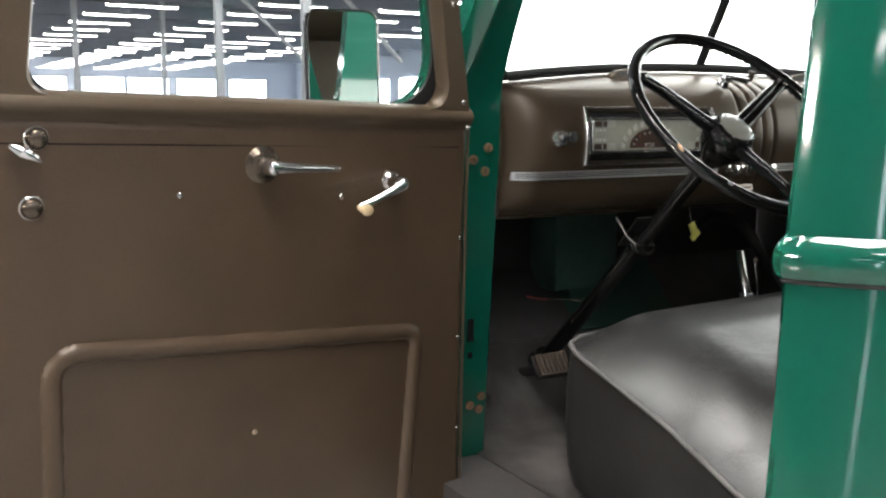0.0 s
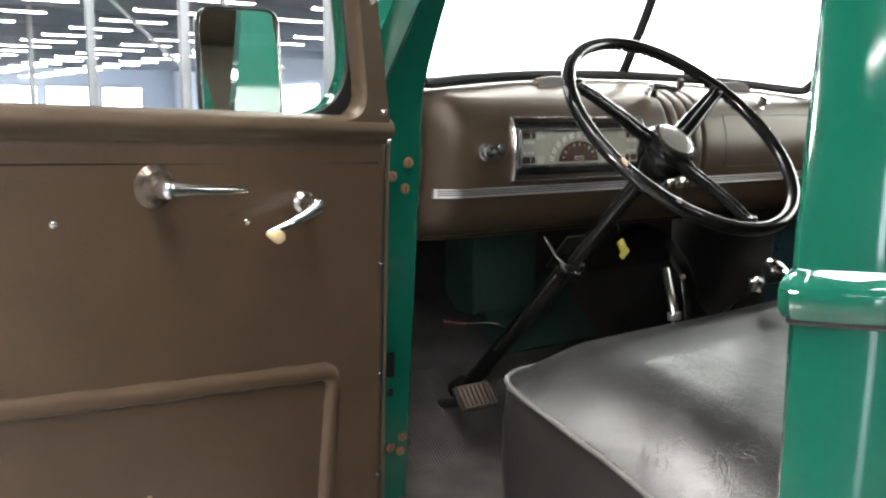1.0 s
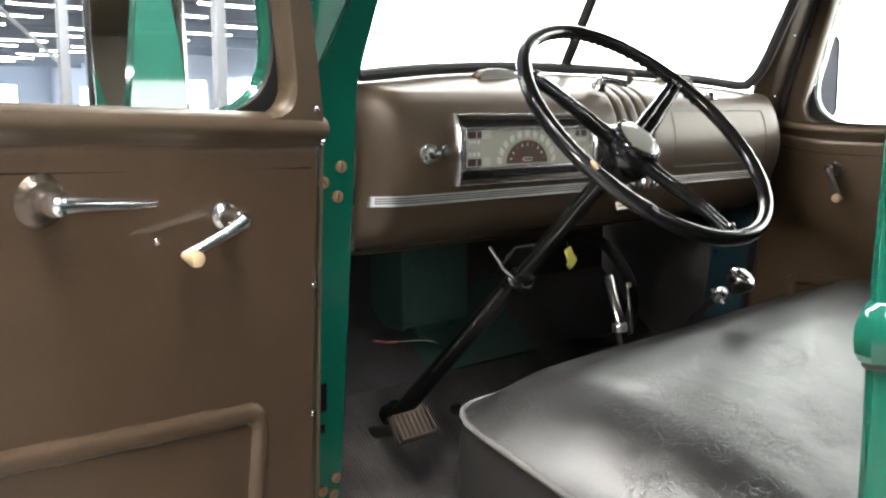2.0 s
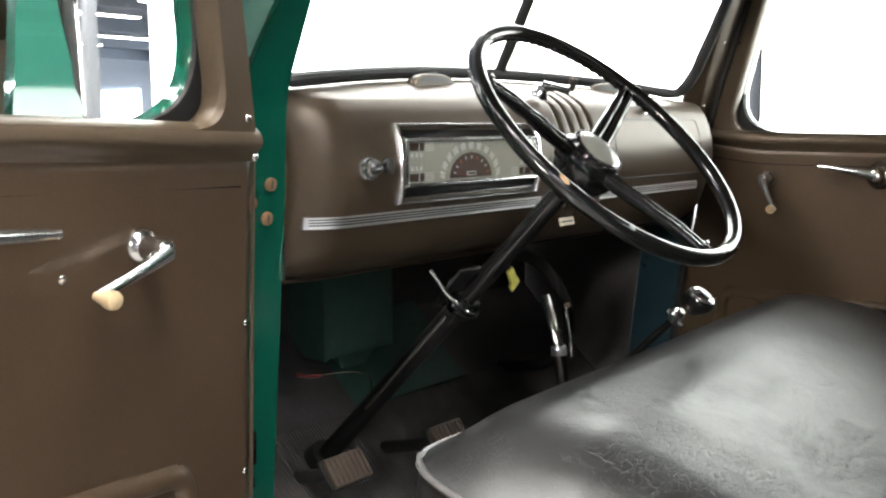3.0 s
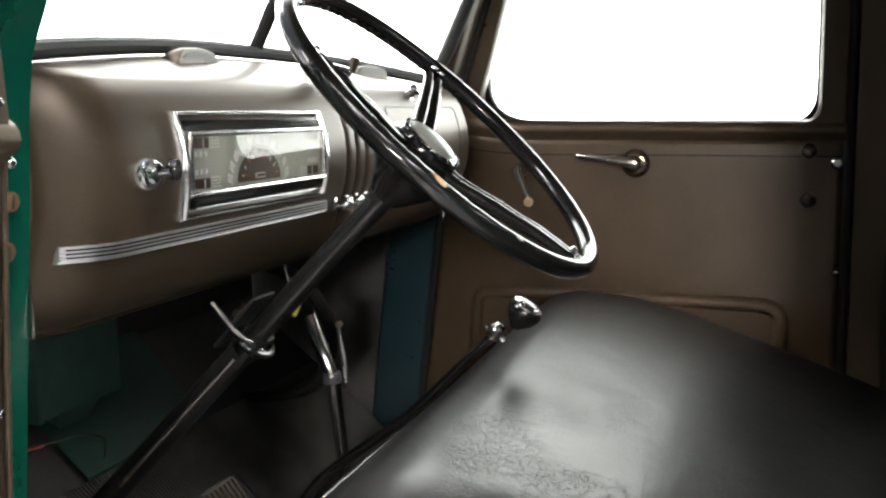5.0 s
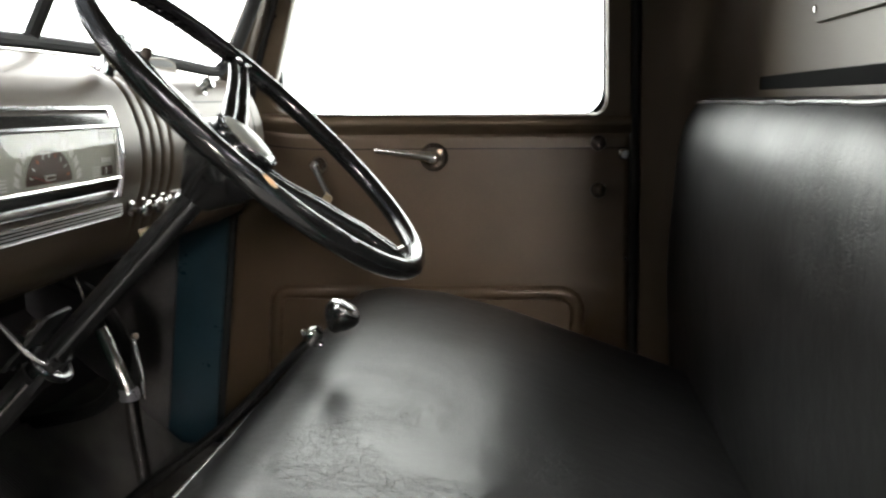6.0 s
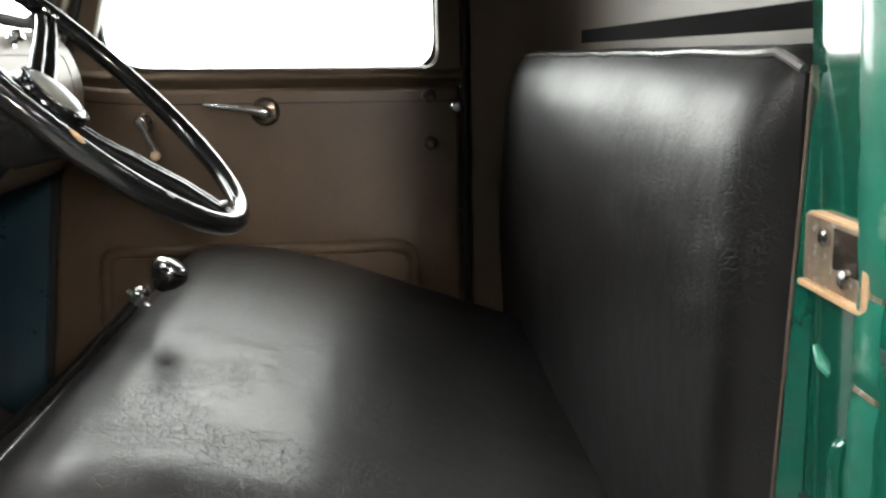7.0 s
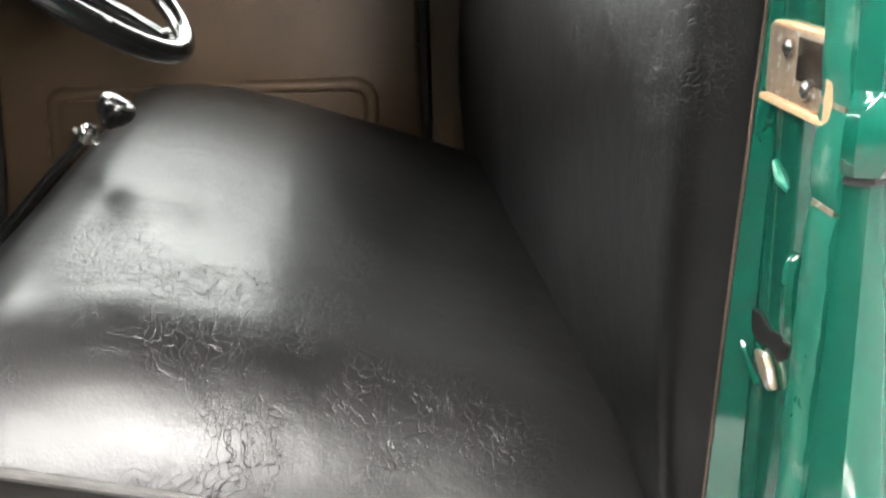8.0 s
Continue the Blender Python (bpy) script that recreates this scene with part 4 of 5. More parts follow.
        part("wear_mark", plate(rub, lambda a, b, w: P(board_w(a, b) + w, a, b), -0.0017, -0.0023), POLISHED, d, "rubbed mark behind the crank, highlight put into its colour", local=True)
    # lock buttons at the rear edge
    for z in ((1.264, 1.172) if s < 0 else (1.272, 1.178)):
        w = board_w(-0.253, z)
        k = part("lock_knob", lathe([(0.015, 0), (0.015, 0.003), (0.0135, 0.008), (0.010, 0.0115), (0.006, 0.013)], P(w, -0.255, z), axis, 20), KNOB_WORN, d, "round worn metal button", local=True)
        part("rim", lathe([(0.0165, -0.001), (0.0165, 0.002), (0.015, 0.0035)], P(w, -0.255, z), axis, 20), CHROME_WORN, k, local=True)
    w = board_w(-0.27, 1.25)
    if s < 0:
        lk = part("lock_lever", sweep([P(w - 0.008, -0.288, 1.253), P(w - 0.016, -0.275, 1.247), P(w - 0.016, -0.262, 1.242), P(w - 0.010, -0.25, 1.235)], [0.004, 0.0085, 0.007, 0.003], 12), CHROME, d, "small chrome lock lever", local=True)
    else:
        lk = part("lock_lever", lathe([(0.009, 0), (0.009, 0.006), (0.012, 0.010), (0.012, 0.018), (0.007, 0.022)], P(w, -0.305, 1.25), axis, 14), CHROME_WORN, d, "small chrome latch button", local=True)
    # screws
    for y, z in ((-0.054, 1.197), (0.218, 1.205)) if s < 0 else ():
        screw(d, P(board_w(y, z), y, z), axis, 0.0052, CHROME_WORN, "screw in the door board", True)
    for y, z in ((0.107, 0.821),):
        screw(d, P(board_w(y, z), y, z), axis, 0.005, BRASS, "brass nail in the door board", True)
    for z in (1.378, 1.535):
        screw(d, P(-0.012, front(z) - 0.018, z), axis, 0.0045, CHROME_WORN, "", True)
    for z in (1.336, 1.141, 0.955, 0.78, 0.61):
        screw(d, P(-0.003 if z < 1.3 else -0.0155, front(z) - 0.011, z), axis, 0.0042, CHROME_WORN, "", True)
    for z in (1.318, 1.04, 0.82):
        screw(d, P(-0.003 if z < 1.3 else -0.008, rear + 0.010, z), axis, 0.0042, CHROME_WORN, "", True)
    part("edge_strip", sweep([P(-0.001, front(z) + 0.0015, z) for z in (0.505, 0.7, 1.0, 1.2, 1.335)], 0.0028, 8), BROWN if s < 0 else RUBBER, d, "worn edge of the board", local=True)
    return d


door("passenger_door", 1, Matrix.Translation((0.72, 0, 0)), "closed brown-lined truck door with chrome handle and window crank")
pivot = Vector((-0.744, 0.4345, 1.2))
swing = Matrix.Translation(pivot) @ Matrix.Rotation(radians(-81.9), 4, Vector((0, -0.1065, 1)).normalized()) @ Matrix.Translation(-pivot)
door("driver_door", -1, swing @ Matrix.Translation((-0.66, 0, 0)), "open brown-lined truck door with chrome handle and cream crank knob")


# ---- dashboard ----
dash = thing("dashboard", (MIDDLE, 0.45, 1.145), "brown painted metal dashboard with a chrome strip and instrument panel", "dashboard")
FACE = [(1.146, 0.474), (1.151, 0.452), (1.161, 0.434), (1.175, 0.420), (1.19, 0.411), (1.21, 0.4035), (1.23, 0.397), (1.25, 0.389), (1.27, 0.3845), (1.30, 0.382), (1.33, 0.3855), (1.355, 0.393), (1.375, 0.402), (1.392, 0.414)]
RIBS = (0.012, 0.045, 0.078, 0.111)


def end_turn(x):
    """The face turns forward at both ends."""
    return 0.05 * max(0.0, (-0.49 - x) / 0.075) ** 2 + 0.05 * max(0.0, (x - 0.575) / 0.075) ** 2


def rib(x):
    """Pressed grooves in the middle of the dashboard."""
    return sum(0.0042 * math.exp(-((x - r) / 0.0042) ** 2) for r in RIBS)


def dash_y(x, z):
    return lerp_table(FACE, z) + end_turn(x)


def dashboard():
    xs = steps(-0.566, -0.49, 8) + steps(-0.47, -0.02, 14) + [r + o for r in RIBS for o in (-0.012, -0.007, -0.0035, 0, 0.0035, 0.007, 0.012)] + steps(0.14, 0.57, 12) + steps(0.585, 0.652, 7)
    xs = sorted(set(round(x, 4) for x in xs))
    def column(x):
        out = []
        for z, y in FACE:
            fade = min(1, max(0, (z - 1.20) / 0.03))
            out.append(Vector((x, min(y + end_turn(x), 0.50) + rib(x) * fade, z)))
        c, e = out[-1], Vector((x, max(windshield_y(x) + 0.01, out[-1].y + 0.012), windshield_z(x) - 0.008))
        mid = Vector((x, c.y + (e.y - c.y) * 0.28, max(c.z + 0.012, e.z - 0.012)))
        for t in steps(0, 1, 9)[1:]:
            p = c * (1 - t) ** 2 + mid * 2 * t * (1 - t) + e * t * t
            out.append(p + Vector((0, 0, -rib(x) * 0.8 * (1 - t))))
        return out
    cols = [column(x) for x in xs]
    body = part("panel", loft(cols, cyclic=False), BROWN, dash, "brown painted dashboard pressing")
    s = body.modifiers.new("thickness", "SOLIDIFY")
    s.thickness, s.offset = 0.004, -1
    # left end: return flange with a thin metal edge
    left = [p + Vector((-0.0015, 0, 0)) for p in column(-0.566)[:16]]
    part("end_flange", sweep(left, 0.0035, 8), BROWN, dash, "rolled end of the dashboard")
    part("end_clip", box(-0.5715, -0.567, 0.438, 0.450, 1.155, 1.235, 0.0015), CHROME_WORN, dash, "thin bright metal edge")
    lower = [Vector((x, 0.474 + min(end_turn(x), 0.03), 1.1455)) for x in steps(-0.56, 0.645, 30)]
    part("lower_lip", sweep(lower, 0.005, 8), BROWN, dash, "rolled lower lip")
    # ribbed chrome strip in two lengths
    for a, b in ((-0.548, -0.045), (0.128, 0.535)):
        rows = []
        for x in steps(a, b, 26):
            y = dash_y(x, 1.2295)
            loop = [(0.004, 1.2375), (-0.003, 1.2375)]
            for k in range(4):
                z = 1.2365 - 0.0036 * k
                loop += [(-0.0056, z), (-0.0056, z - 0.0018), (-0.0024, z - 0.0021), (-0.0024, z - 0.0033)]
            loop += [(-0.003, 1.2215), (0.004, 1.2215)]
            rows.append([Vector((x, y + dy - (0.001 if x == a else 0), z)) for dy, z in loop])
        strip = part("chrome_strip", loft(rows, caps=True), STRIP, dash, "ribbed chrome strip along the dashboard")
        # dark strips paint in the shade between the chrome ribs
        for k in range(3):
            z = 1.2365 - 0.0036 * k - 0.0027
            part("groove", loft([[Vector((x, dash_y(x, 1.2295) + dy, z + dz)) for dy, dz in ((-0.0050, 0.00075), (-0.0050, -0.00075), (-0.001, -0.00075), (-0.001, 0.00075))] for x in steps(a + 0.006, b - 0.006, 26)], caps=True), SEAM_AND_SHADE, strip, "dark line for the shade between the ribs")
    # demister outlets on the top: low hoods with a dark mouth towards the seat
    half = ((-0.048, -0.014), (-0.0475, -0.001), (-0.043, 0.006), (-0.035, 0.011), (-0.022, 0.0135), (0.0, 0.0145), (0.022, 0.0135), (0.035, 0.011), (0.043, 0.006), (0.0475, -0.001), (0.048, -0.014))
    for x, swing in ((-0.222, 8), (0.312, -8)):
        m = Matrix.Translation((x, 0.480, 1.4225)) @ Matrix.Rotation(radians(swing), 4, "Z") @ Matrix.Diagonal((1.2, 1, 1.1, 1))
        hood = part("demister", loft([[m @ Vector((a * k, y, b * h if b > 0 else b)) for a, b in half] for y, k, h in ((-0.009, 0.97, 0.95), (-0.007, 1.0, 1.0), (0.006, 0.98, 0.95), (0.015, 0.92, 0.7), (0.022, 0.8, 0.25))], caps=True), BROWN, dash, "raised demister outlet")
        part("slot", loft([[m @ Vector((a * 0.80, y, 0.0015 + b * 0.62 if b > 0 else 0.0015)) for a, b in half[1:-1]] for y in (-0.0085, -0.0102)], caps=True), BLACK_DULL, hood, "dark demister slot")
    # glove box lid outlined by a groove, with a lock knob above it
    pts = []
    for p in rounded([(0.185, 1.256, 0.012), (0.185, 1.366, 0.012), (0.53, 1.366, 0.012), (0.53, 1.256, 0.012)], 6):
        pts.append(p)
    dense = []
    for i, p in enumerate(pts):
        q = pts[(i + 1) % len(pts)]
        k = max(1, int((q - p).length / 0.02))
        dense += [p + (q - p) * j / k for j in range(k)]
    part("glove_box_gap", sweep([Vector((p.x, dash_y(p.x, p.y) + 0.0005, p.y)) for p in dense], 0.0017, 6, closed=True), BLACK_DULL, dash, "dark gap round the glove box lid")
    part("glove_box_lock", lathe([(0.012, 0), (0.012, 0.004), (0.0085, 0.006), (0.008, 0.014), (0.012, 0.017), (0.012, 0.024), (0.006, 0.027)], (0.333, 0.415, 1.384), (0, -0.75, 0.65), 16), CHROME, dash, "small chrome lock knob")
    # ignition switch
    sw = part("ignition_switch", lathe([(0.0165, 0), (0.0165, 0.006), (0.0145, 0.011), (0.011, 0.0125), (0.0105, 0.018), (0.008, 0.019)], (-0.470, dash_y(-0.47, 1.30), 1.30), (0, -1, 0.05), 24), CHROME, dash, "chrome ignition switch with a lever")
    part("lever", sweep([(-0.470, 0.369, 1.300), (-0.464, 0.360, 1.301), (-0.457, 0.357, 1.303)], [0.006, 0.005, 0.0095], 12, squash=0.6), BLACK, sw, "dark switch lever")
    part("tip", lathe([(0.0105, -0.004), (0.0115, 0.0), (0.0105, 0.004)], (-0.454, 0.356, 1.304), (0.3, -1, 0), 16), BLACK, sw, "dark lever tip")
    # control knobs below the strip
    for x, mat_ in ((-0.012, CHROME), (0.028, CHROME_WORN), (0.062, CHROME_WORN), (0.096, CHROME)):
        k = part("pull_knob", lathe([(0.005, 0), (0.005, 0.014), (0.0105, 0.016), (0.012, 0.022), (0.0105, 0.028), (0.004, 0.030)], (x, dash_y(x, 1.228), 1.228), (0, -1, 0), 18), mat_, dash, "small chrome pull knob")
        part("collar", lathe([(0.011, 0), (0.011, 0.003), (0.008, 0.005)], (x, dash_y(x, 1.228), 1.228), (0, -1, 0), 18), CHROME_WORN, k)
    card = part("card", oriented_box(Matrix.Translation((0.045, 0.400, 1.188)) @ Matrix.Rotation(radians(-14), 4, "X"), 0.045, 0.002, 0.014), CREAM, dash, "small cream card with an unreadable line")
    part("line", oriented_box(Matrix.Translation((0.045, 0.3987, 1.188)) @ Matrix.Rotation(radians(-14), 4, "X"), 0.036, 0.0012, 0.003), BLACK_DULL, card)
    # crank and knob on the dashboard top
    cr = part("windscreen_crank", lathe([(0.014, 0), (0.014, 0.005), (0.010, 0.012), (0.010, 0.020), (0.006, 0.023)], (-0.016, 0.418, 1.404), (0, -0.5, 0.85), 18), CHROME, dash, "chrome windscreen crank with a tan knob")
    part("arm", sweep([(-0.016, 0.409, 1.422), (0.004, 0.396, 1.420), (0.022, 0.382, 1.414)], [0.0095, 0.006, 0.0075], 12), CHROME, cr, "chrome crank arm")
    part("knob", lathe([(0.004, 0), (0.0055, 0.007), (0.0072, 0.015), (0.008, 0.020), (0.005, 0.023)], (0.023, 0.379, 1.414), (0.05, -0.25, 0.95), 16), PEDAL, cr, "tan crank knob")


dashboard()


def instruments():
    """The instrument panel: curved chrome frame, dark recess, pale dial with four gauges and a half-round speedometer."""
    p = thing("instrument_panel", (-0.24, 0.385, 1.25), "chrome-framed instrument panel with a half-round speedometer", "instrument panel")
    x0, x1, z0, z1 = -0.408, -0.070, 1.2465, 1.3615
    def on(x, z, out):
        return Vector((x, dash_y(x, z) - out, z))
    outer, inner = [], []
    for a, b, k in (((x0, z0), (x0, z1), 12), ((x0, z1), (x1, z1), 16), ((x1, z1), (x1, z0), 12), ((x1, z0), (x0, z0), 16)):
        for i in range(k):
            t = i / k
            outer.append(Vector((a[0] + (b[0] - a[0]) * t, a[1] + (b[1] - a[1]) * t)))
    cx, cz = (x0 + x1) / 2, (z0 + z1) / 2
    for q in outer:
        inner.append(Vector((cx + (q.x - cx) * 0.952, cz + (q.y - cz) * 0.90)))
    loops = []
    for k, out in ((0.0, -0.002), (0.06, 0.0065), (0.3, 0.0095), (0.7, 0.0095), (0.94, 0.006), (1.0, -0.004)):
        loops.append([on(o.x + (i.x - o.x) * k, o.y + (i.y - o.y) * k, out) for o, i in zip(outer, inner)])
    part("frame", loft(loops), CHROME, p, "curved chrome frame")
    # sloping dark shelves above and below the glass
    za, zb, xa, xb = 1.3365, 1.2735, x0 + 0.012, x1 - 0.012
    yg = 0.3815
    part("hood", loft([[Vector((x, dash_y(x, 1.351) - 0.005, 1.3515)) for x in steps(xa, xb, 10)], [Vector((x, dash_y(x, 1.346) - 0.006, 1.346)) for x in steps(xa, xb, 10)], [Vector((x, yg - 0.004, za)) for x in steps(xa, xb, 10)]], cyclic=False), BLACK, p, "glossy black shelf above the glass")
    part("shelf", loft([[Vector((x, dash_y(x, 1.256) - 0.004, 1.2565)) for x in steps(xa, xb, 10)], [Vector((x, dash_y(x, 1.262) - 0.0065, 1.262)) for x in steps(xa, xb, 10)], [Vector((x, yg - 0.004, zb)) for x in steps(xa, xb, 10)]], cyclic=False), BLACK, p, "glossy black shelf below the glass")
    for z in (za, zb):
        part("trim", sweep([(x, yg - 0.0055, z) for x in steps(xa, xb, 8)], 0.0028, 8), CHROME, p, "bright trim line along the glass")
    for x in (xa, xb):
        part("trim", sweep([(x, yg - 0.0055, z) for z in steps(zb, za, 6)], 0.003, 8), CHROME, p)
    d = part("dial", box(xa, xb, yg, yg + 0.003, zb - 0.004, za + 0.004), DIAL, p, "pale grey-green dial face")
    face = yg - 0.0006
    flat = lambda a, b, w: Vector((a, face - w, b))
    def bar(x, z, sx, sz, mat_, turn=0.0, lift=0.0004, name="mark"):
        part(name, oriented_box(Matrix.Translation((x, face - lift, z)) @ Matrix.Rotation(turn, 4, "Y"), sx, 0.0008, sz), mat_, d)
    mx, mz, R, Q = -0.247, 1.2795, 0.050, 0.0375
    arc = [Vector((mx + R * math.cos(a), mz + Q * math.sin(a))) for a in steps(0, math.pi, 28)]
    part("speedometer", plate(arc, flat, 0.0002, 0.0010), DIAL_DARK, d, "dark half-round speedometer")
    for i in range(11):
        a = math.pi * (0.04 + 0.92 * i / 10)
        for off in (-0.0028, 0.0028):
            bar(mx + (R + 0.017) * math.cos(a) + off * math.sin(a), mz + (Q + 0.0105) * math.sin(a) - off * math.cos(a), 0.0040, 0.0105, DIAL_MARK, (math.pi / 2 - a) * 0.8, name="numeral")
    for i in range(9):
        a = math.pi * (0.08 + 0.84 * i / 8)
        bar(mx + (R - 0.009) * math.cos(a), mz + (Q - 0.007) * math.sin(a), 0.0016, 0.005, ORANGE if i % 3 == 0 else DIAL_MARK, math.pi / 2 - a, 0.0012)
    bar(mx, mz + 0.006, 0.022, 0.006, DIAL_MARK, 0, 0.0013, "odometer")
    bar(mx, mz + 0.006, 0.018, 0.0035, DIAL_DARK, 0, 0.0019, "odometer_digits")
    part("needle", oriented_box(Matrix.Translation((mx - 0.02, face - 0.002, mz + 0.005)) @ Matrix.Rotation(radians(-76), 4, "Y"), 0.0012, 0.001, 0.036), RED, d, "thin red needle")
    for gx, side in ((xa + 0.026, 1), (xb - 0.026, -1)):
        for gz in (1.327, 1.2838):
            g = part("gauge", plate(rounded([(gx - 0.015, gz - 0.0055, 0.001), (gx + 0.015, gz - 0.0055, 0.001), (gx + 0.015, gz + 0.0055, 0.001), (gx - 0.015, gz + 0.0055, 0.001)], 3), flat, 0.0002, 0.0011), DIAL_DARK, d, "small dark gauge window")
            part("needle", oriented_box(Matrix.Translation((gx + 0.004 * side, face - 0.0016, gz)), 0.0012, 0.0006, 0.009), DIAL_MARK, g)
            for k in range(4):
                bar(gx + side * 0.0275, gz + 0.0055 - 0.0035 * k, 0.019, 0.0012, DIAL_MARK, name="rule")
        for k, gz in ((0, 1.3155), (1, 1.2965)):
            for j in (-1, 0, 1):
                bar(gx + j * 0.0095, gz, 0.0042, 0.0058, DIAL_MARK, name="caption")
    gl = part("glass", loft([[Vector((x, yg - 0.0050 + dy - 0.062 * (za - z), z)) for x, dy in ((xa, 0), (xb, 0), (xb, 0.0012), (xa, 0.0012))] for z in (zb, za)], caps=True), DIAL_GLASS, p, "clear instrument glass")
    gl.visible_shadow = False


instruments()


# ---- steering ----
def steering():
    centre = Vector((-0.2297, 0.1521, 1.3386))
    down = Vector((-0.0112, 0.6940, -0.7198)).normalized()
    right = down.cross(Vector((0, 0, 1))).normalized()
    up = right.cross(down)
    sw = thing("steering_wheel", centre, "black three-spoke steering wheel with a cream horn cap", "steering wheel")
    R, r = 0.2188, 0.0112
    rim_pts = [centre + right * (R * math.cos(a)) + up * (R * math.sin(a)) for a in steps(0, 2 * math.pi, 72)[:-1]]
    rim = part("rim", sweep(rim_pts, r, 14, closed=True), BLACK, sw, "thin glossy black rim")
    for i in range(34):
        a = radians(18 + 4.1 * i)
        q = centre + right * ((R - r * 0.80) * math.cos(a)) + up * ((R - r * 0.80) * math.sin(a)) + down * (r * 0.5)
        part("finger_grip", lathe([(0.0056, -0.002), (0.0054, 0.0015), (0.003, 0.0032)], q, (centre - q) + down * 0.12, 8), BLACK, rim)
    for deg, size, label in ((-160, 0.0078, "tan chip worn through the black"), (-134, 0.0045, "small grey scratch in the black")):
        a = radians(deg)
        q = centre + right * (R * math.cos(a)) + up * (R * math.sin(a))
        out = -down * 0.9 - (right * math.cos(a) + up * math.sin(a)) * -0.25
        flake = lathe([(size, -0.003), (size * 0.95, 0.0005), (size * 0.4, 0.0012)], (0, 0, 0), (0, 0, 1), 9)
        flake.transform(Matrix.Translation(q + out.normalized() * (r * 0.965)) @ out.to_track_quat("Z", "Y").to_matrix().to_4x4() @ Matrix.Rotation(a, 4, "Z") @ Matrix.Diagonal((0.5, 1.1, 1, 1)))
        part("paint_chip", flake, TAN_EDGE if size > 0.006 else STEEL, rim, label)
    for deg in (-92, 29, 148):
        a = radians(deg)
        d = right * math.cos(a) + up * math.sin(a)
        side = d.cross(down)
        # two round ribs with a groove between them, dished towards the hub
        sp = None
        for off in (-1, 1):
            line, radii = [], []
            for t, w, h, drop in ((0.024, 0.0085, 0.0095, 0.042), (0.06, 0.0080, 0.0088, 0.036), (0.12, 0.0072, 0.0075, 0.020), (0.17, 0.0066, 0.0066, 0.008), (R - 0.006, 0.0072, 0.0064, 0.002)):
                line.append(centre + d * t + down * drop + side * (w * off))
                radii.append(h)
            rib_mesh = sweep(smooth_line(line, 4), [radii[min(4, i // 4)] for i in range(17)], 12)
            if sp is None:
                sp = part("spoke", rib_mesh, BLACK, sw, "black spoke of two ribs with a groove")
            else:
                part("rib", rib_mesh, BLACK, sp)
        part("web", loft([[centre + d * t + down * (drop + 0.003) + side * w, centre + d * t + down * (drop + 0.003) - side * w, centre + d * t + down * (drop + 0.008) - side * w, centre + d * t + down * (drop + 0.008) + side * w] for t, w, drop in ((0.024, 0.009, 0.042), (0.06, 0.0085, 0.036), (0.12, 0.0078, 0.020), (0.17, 0.007, 0.008), (R - 0.006, 0.0075, 0.002))], caps=True), BLACK, sp)
        for off in (-0.006, 0.006):
            part("rivet", lathe([(0.0042, 0), (0.0038, 0.002), (0.002, 0.003)], centre + d * (R - 0.020) - down * 0.0045 + side * off, -down, 8), CHROME_WORN, sp)
    centre = centre + down * 0.034
    part("hub", lathe([(0.020, 0.075), (0.030, 0.060), (0.043, 0.040), (0.050, 0.022), (0.050, 0.010), (0.046, 0.002), (0.041, -0.003), (0.034, -0.004)], centre, down, 36), BLACK, sw, "black bell-shaped hub")
    horn = part("horn_ring", lathe([(0.041, -0.002), (0.041, 0.004), (0.0385, 0.010), (0.0335, 0.012), (0.031, 0.010)], centre, -down, 36), BLACK, sw, "black beaded ring round the horn cap")
    for k in range(20):
        a = 2 * math.pi * k / 20
        part("bead", lathe([(0.0030, 0), (0.0026, 0.0018), (0.001, 0.0026)], centre + (right * math.cos(a) + up * math.sin(a)) * 0.0378 - down * 0.0098, -down, 7), BLACK, horn)
    part("bright_ring", lathe([(0.0338, 0.010), (0.0338, 0.0132), (0.0322, 0.0138), (0.0318, 0.010)], centre, -down, 36), CHROME, horn, "thin chrome ring round the cap")
    part("horn_cap", lathe([(0.0325, 0.008), (0.032, 0.012), (0.028, 0.0155), (0.018, 0.018), (0.006, 0.019)], centre, -down, 32), CAP, sw, "dull cream horn cap")
    col = thing("steering_column", centre + down * 0.95, "black steering column held by a dashboard bracket", "steering column")
    down = (Vector((-0.243, 0.405, 1.080)) - centre).normalized()
    part("tube", sweep([centre + down * 0.05, centre + down * 0.30, centre + down * 0.348], 0.0148, 20), BLACK, col, "glossy black upper column tube")
    part("jacket", sweep([centre + down * 0.344, centre + down * 0.50, centre + down * 0.86], [0.017, 0.0165, 0.018], 18), RUBBER, col, "dull black lower column")
    part("floor_cover", lathe([(0.03, -0.10), (0.04, -0.06), (0.05, -0.02), (0.065, 0.0), (0.065, 0.01)], centre + down * 0.85, down, 20), RUBBER, col, "black cover where the column meets the floor")
    b = Vector((-0.243, 0.399, 1.080))
    br = part("bracket", join(oriented_box(Matrix.Translation(b + Vector((0, 0.014, 0.028))) @ Matrix.Rotation(radians(43), 4, "X"), 0.052, 0.005, 0.085, 0.002),
              oriented_box(Matrix.Translation(b + Vector((0, 0.002, -0.012))) @ Matrix.Rotation(radians(43), 4, "X"), 0.046, 0.010, 0.045, 0.004)), RUBBER, col, "black column bracket")
    part("bracket_edge", sweep([b + Vector((-0.038, 0.035, 0.055)), b + Vector((-0.03, 0.01, 0.02)), b + Vector((-0.004, -0.014, -0.012))], 0.003, 8), CHROME_WORN, br)
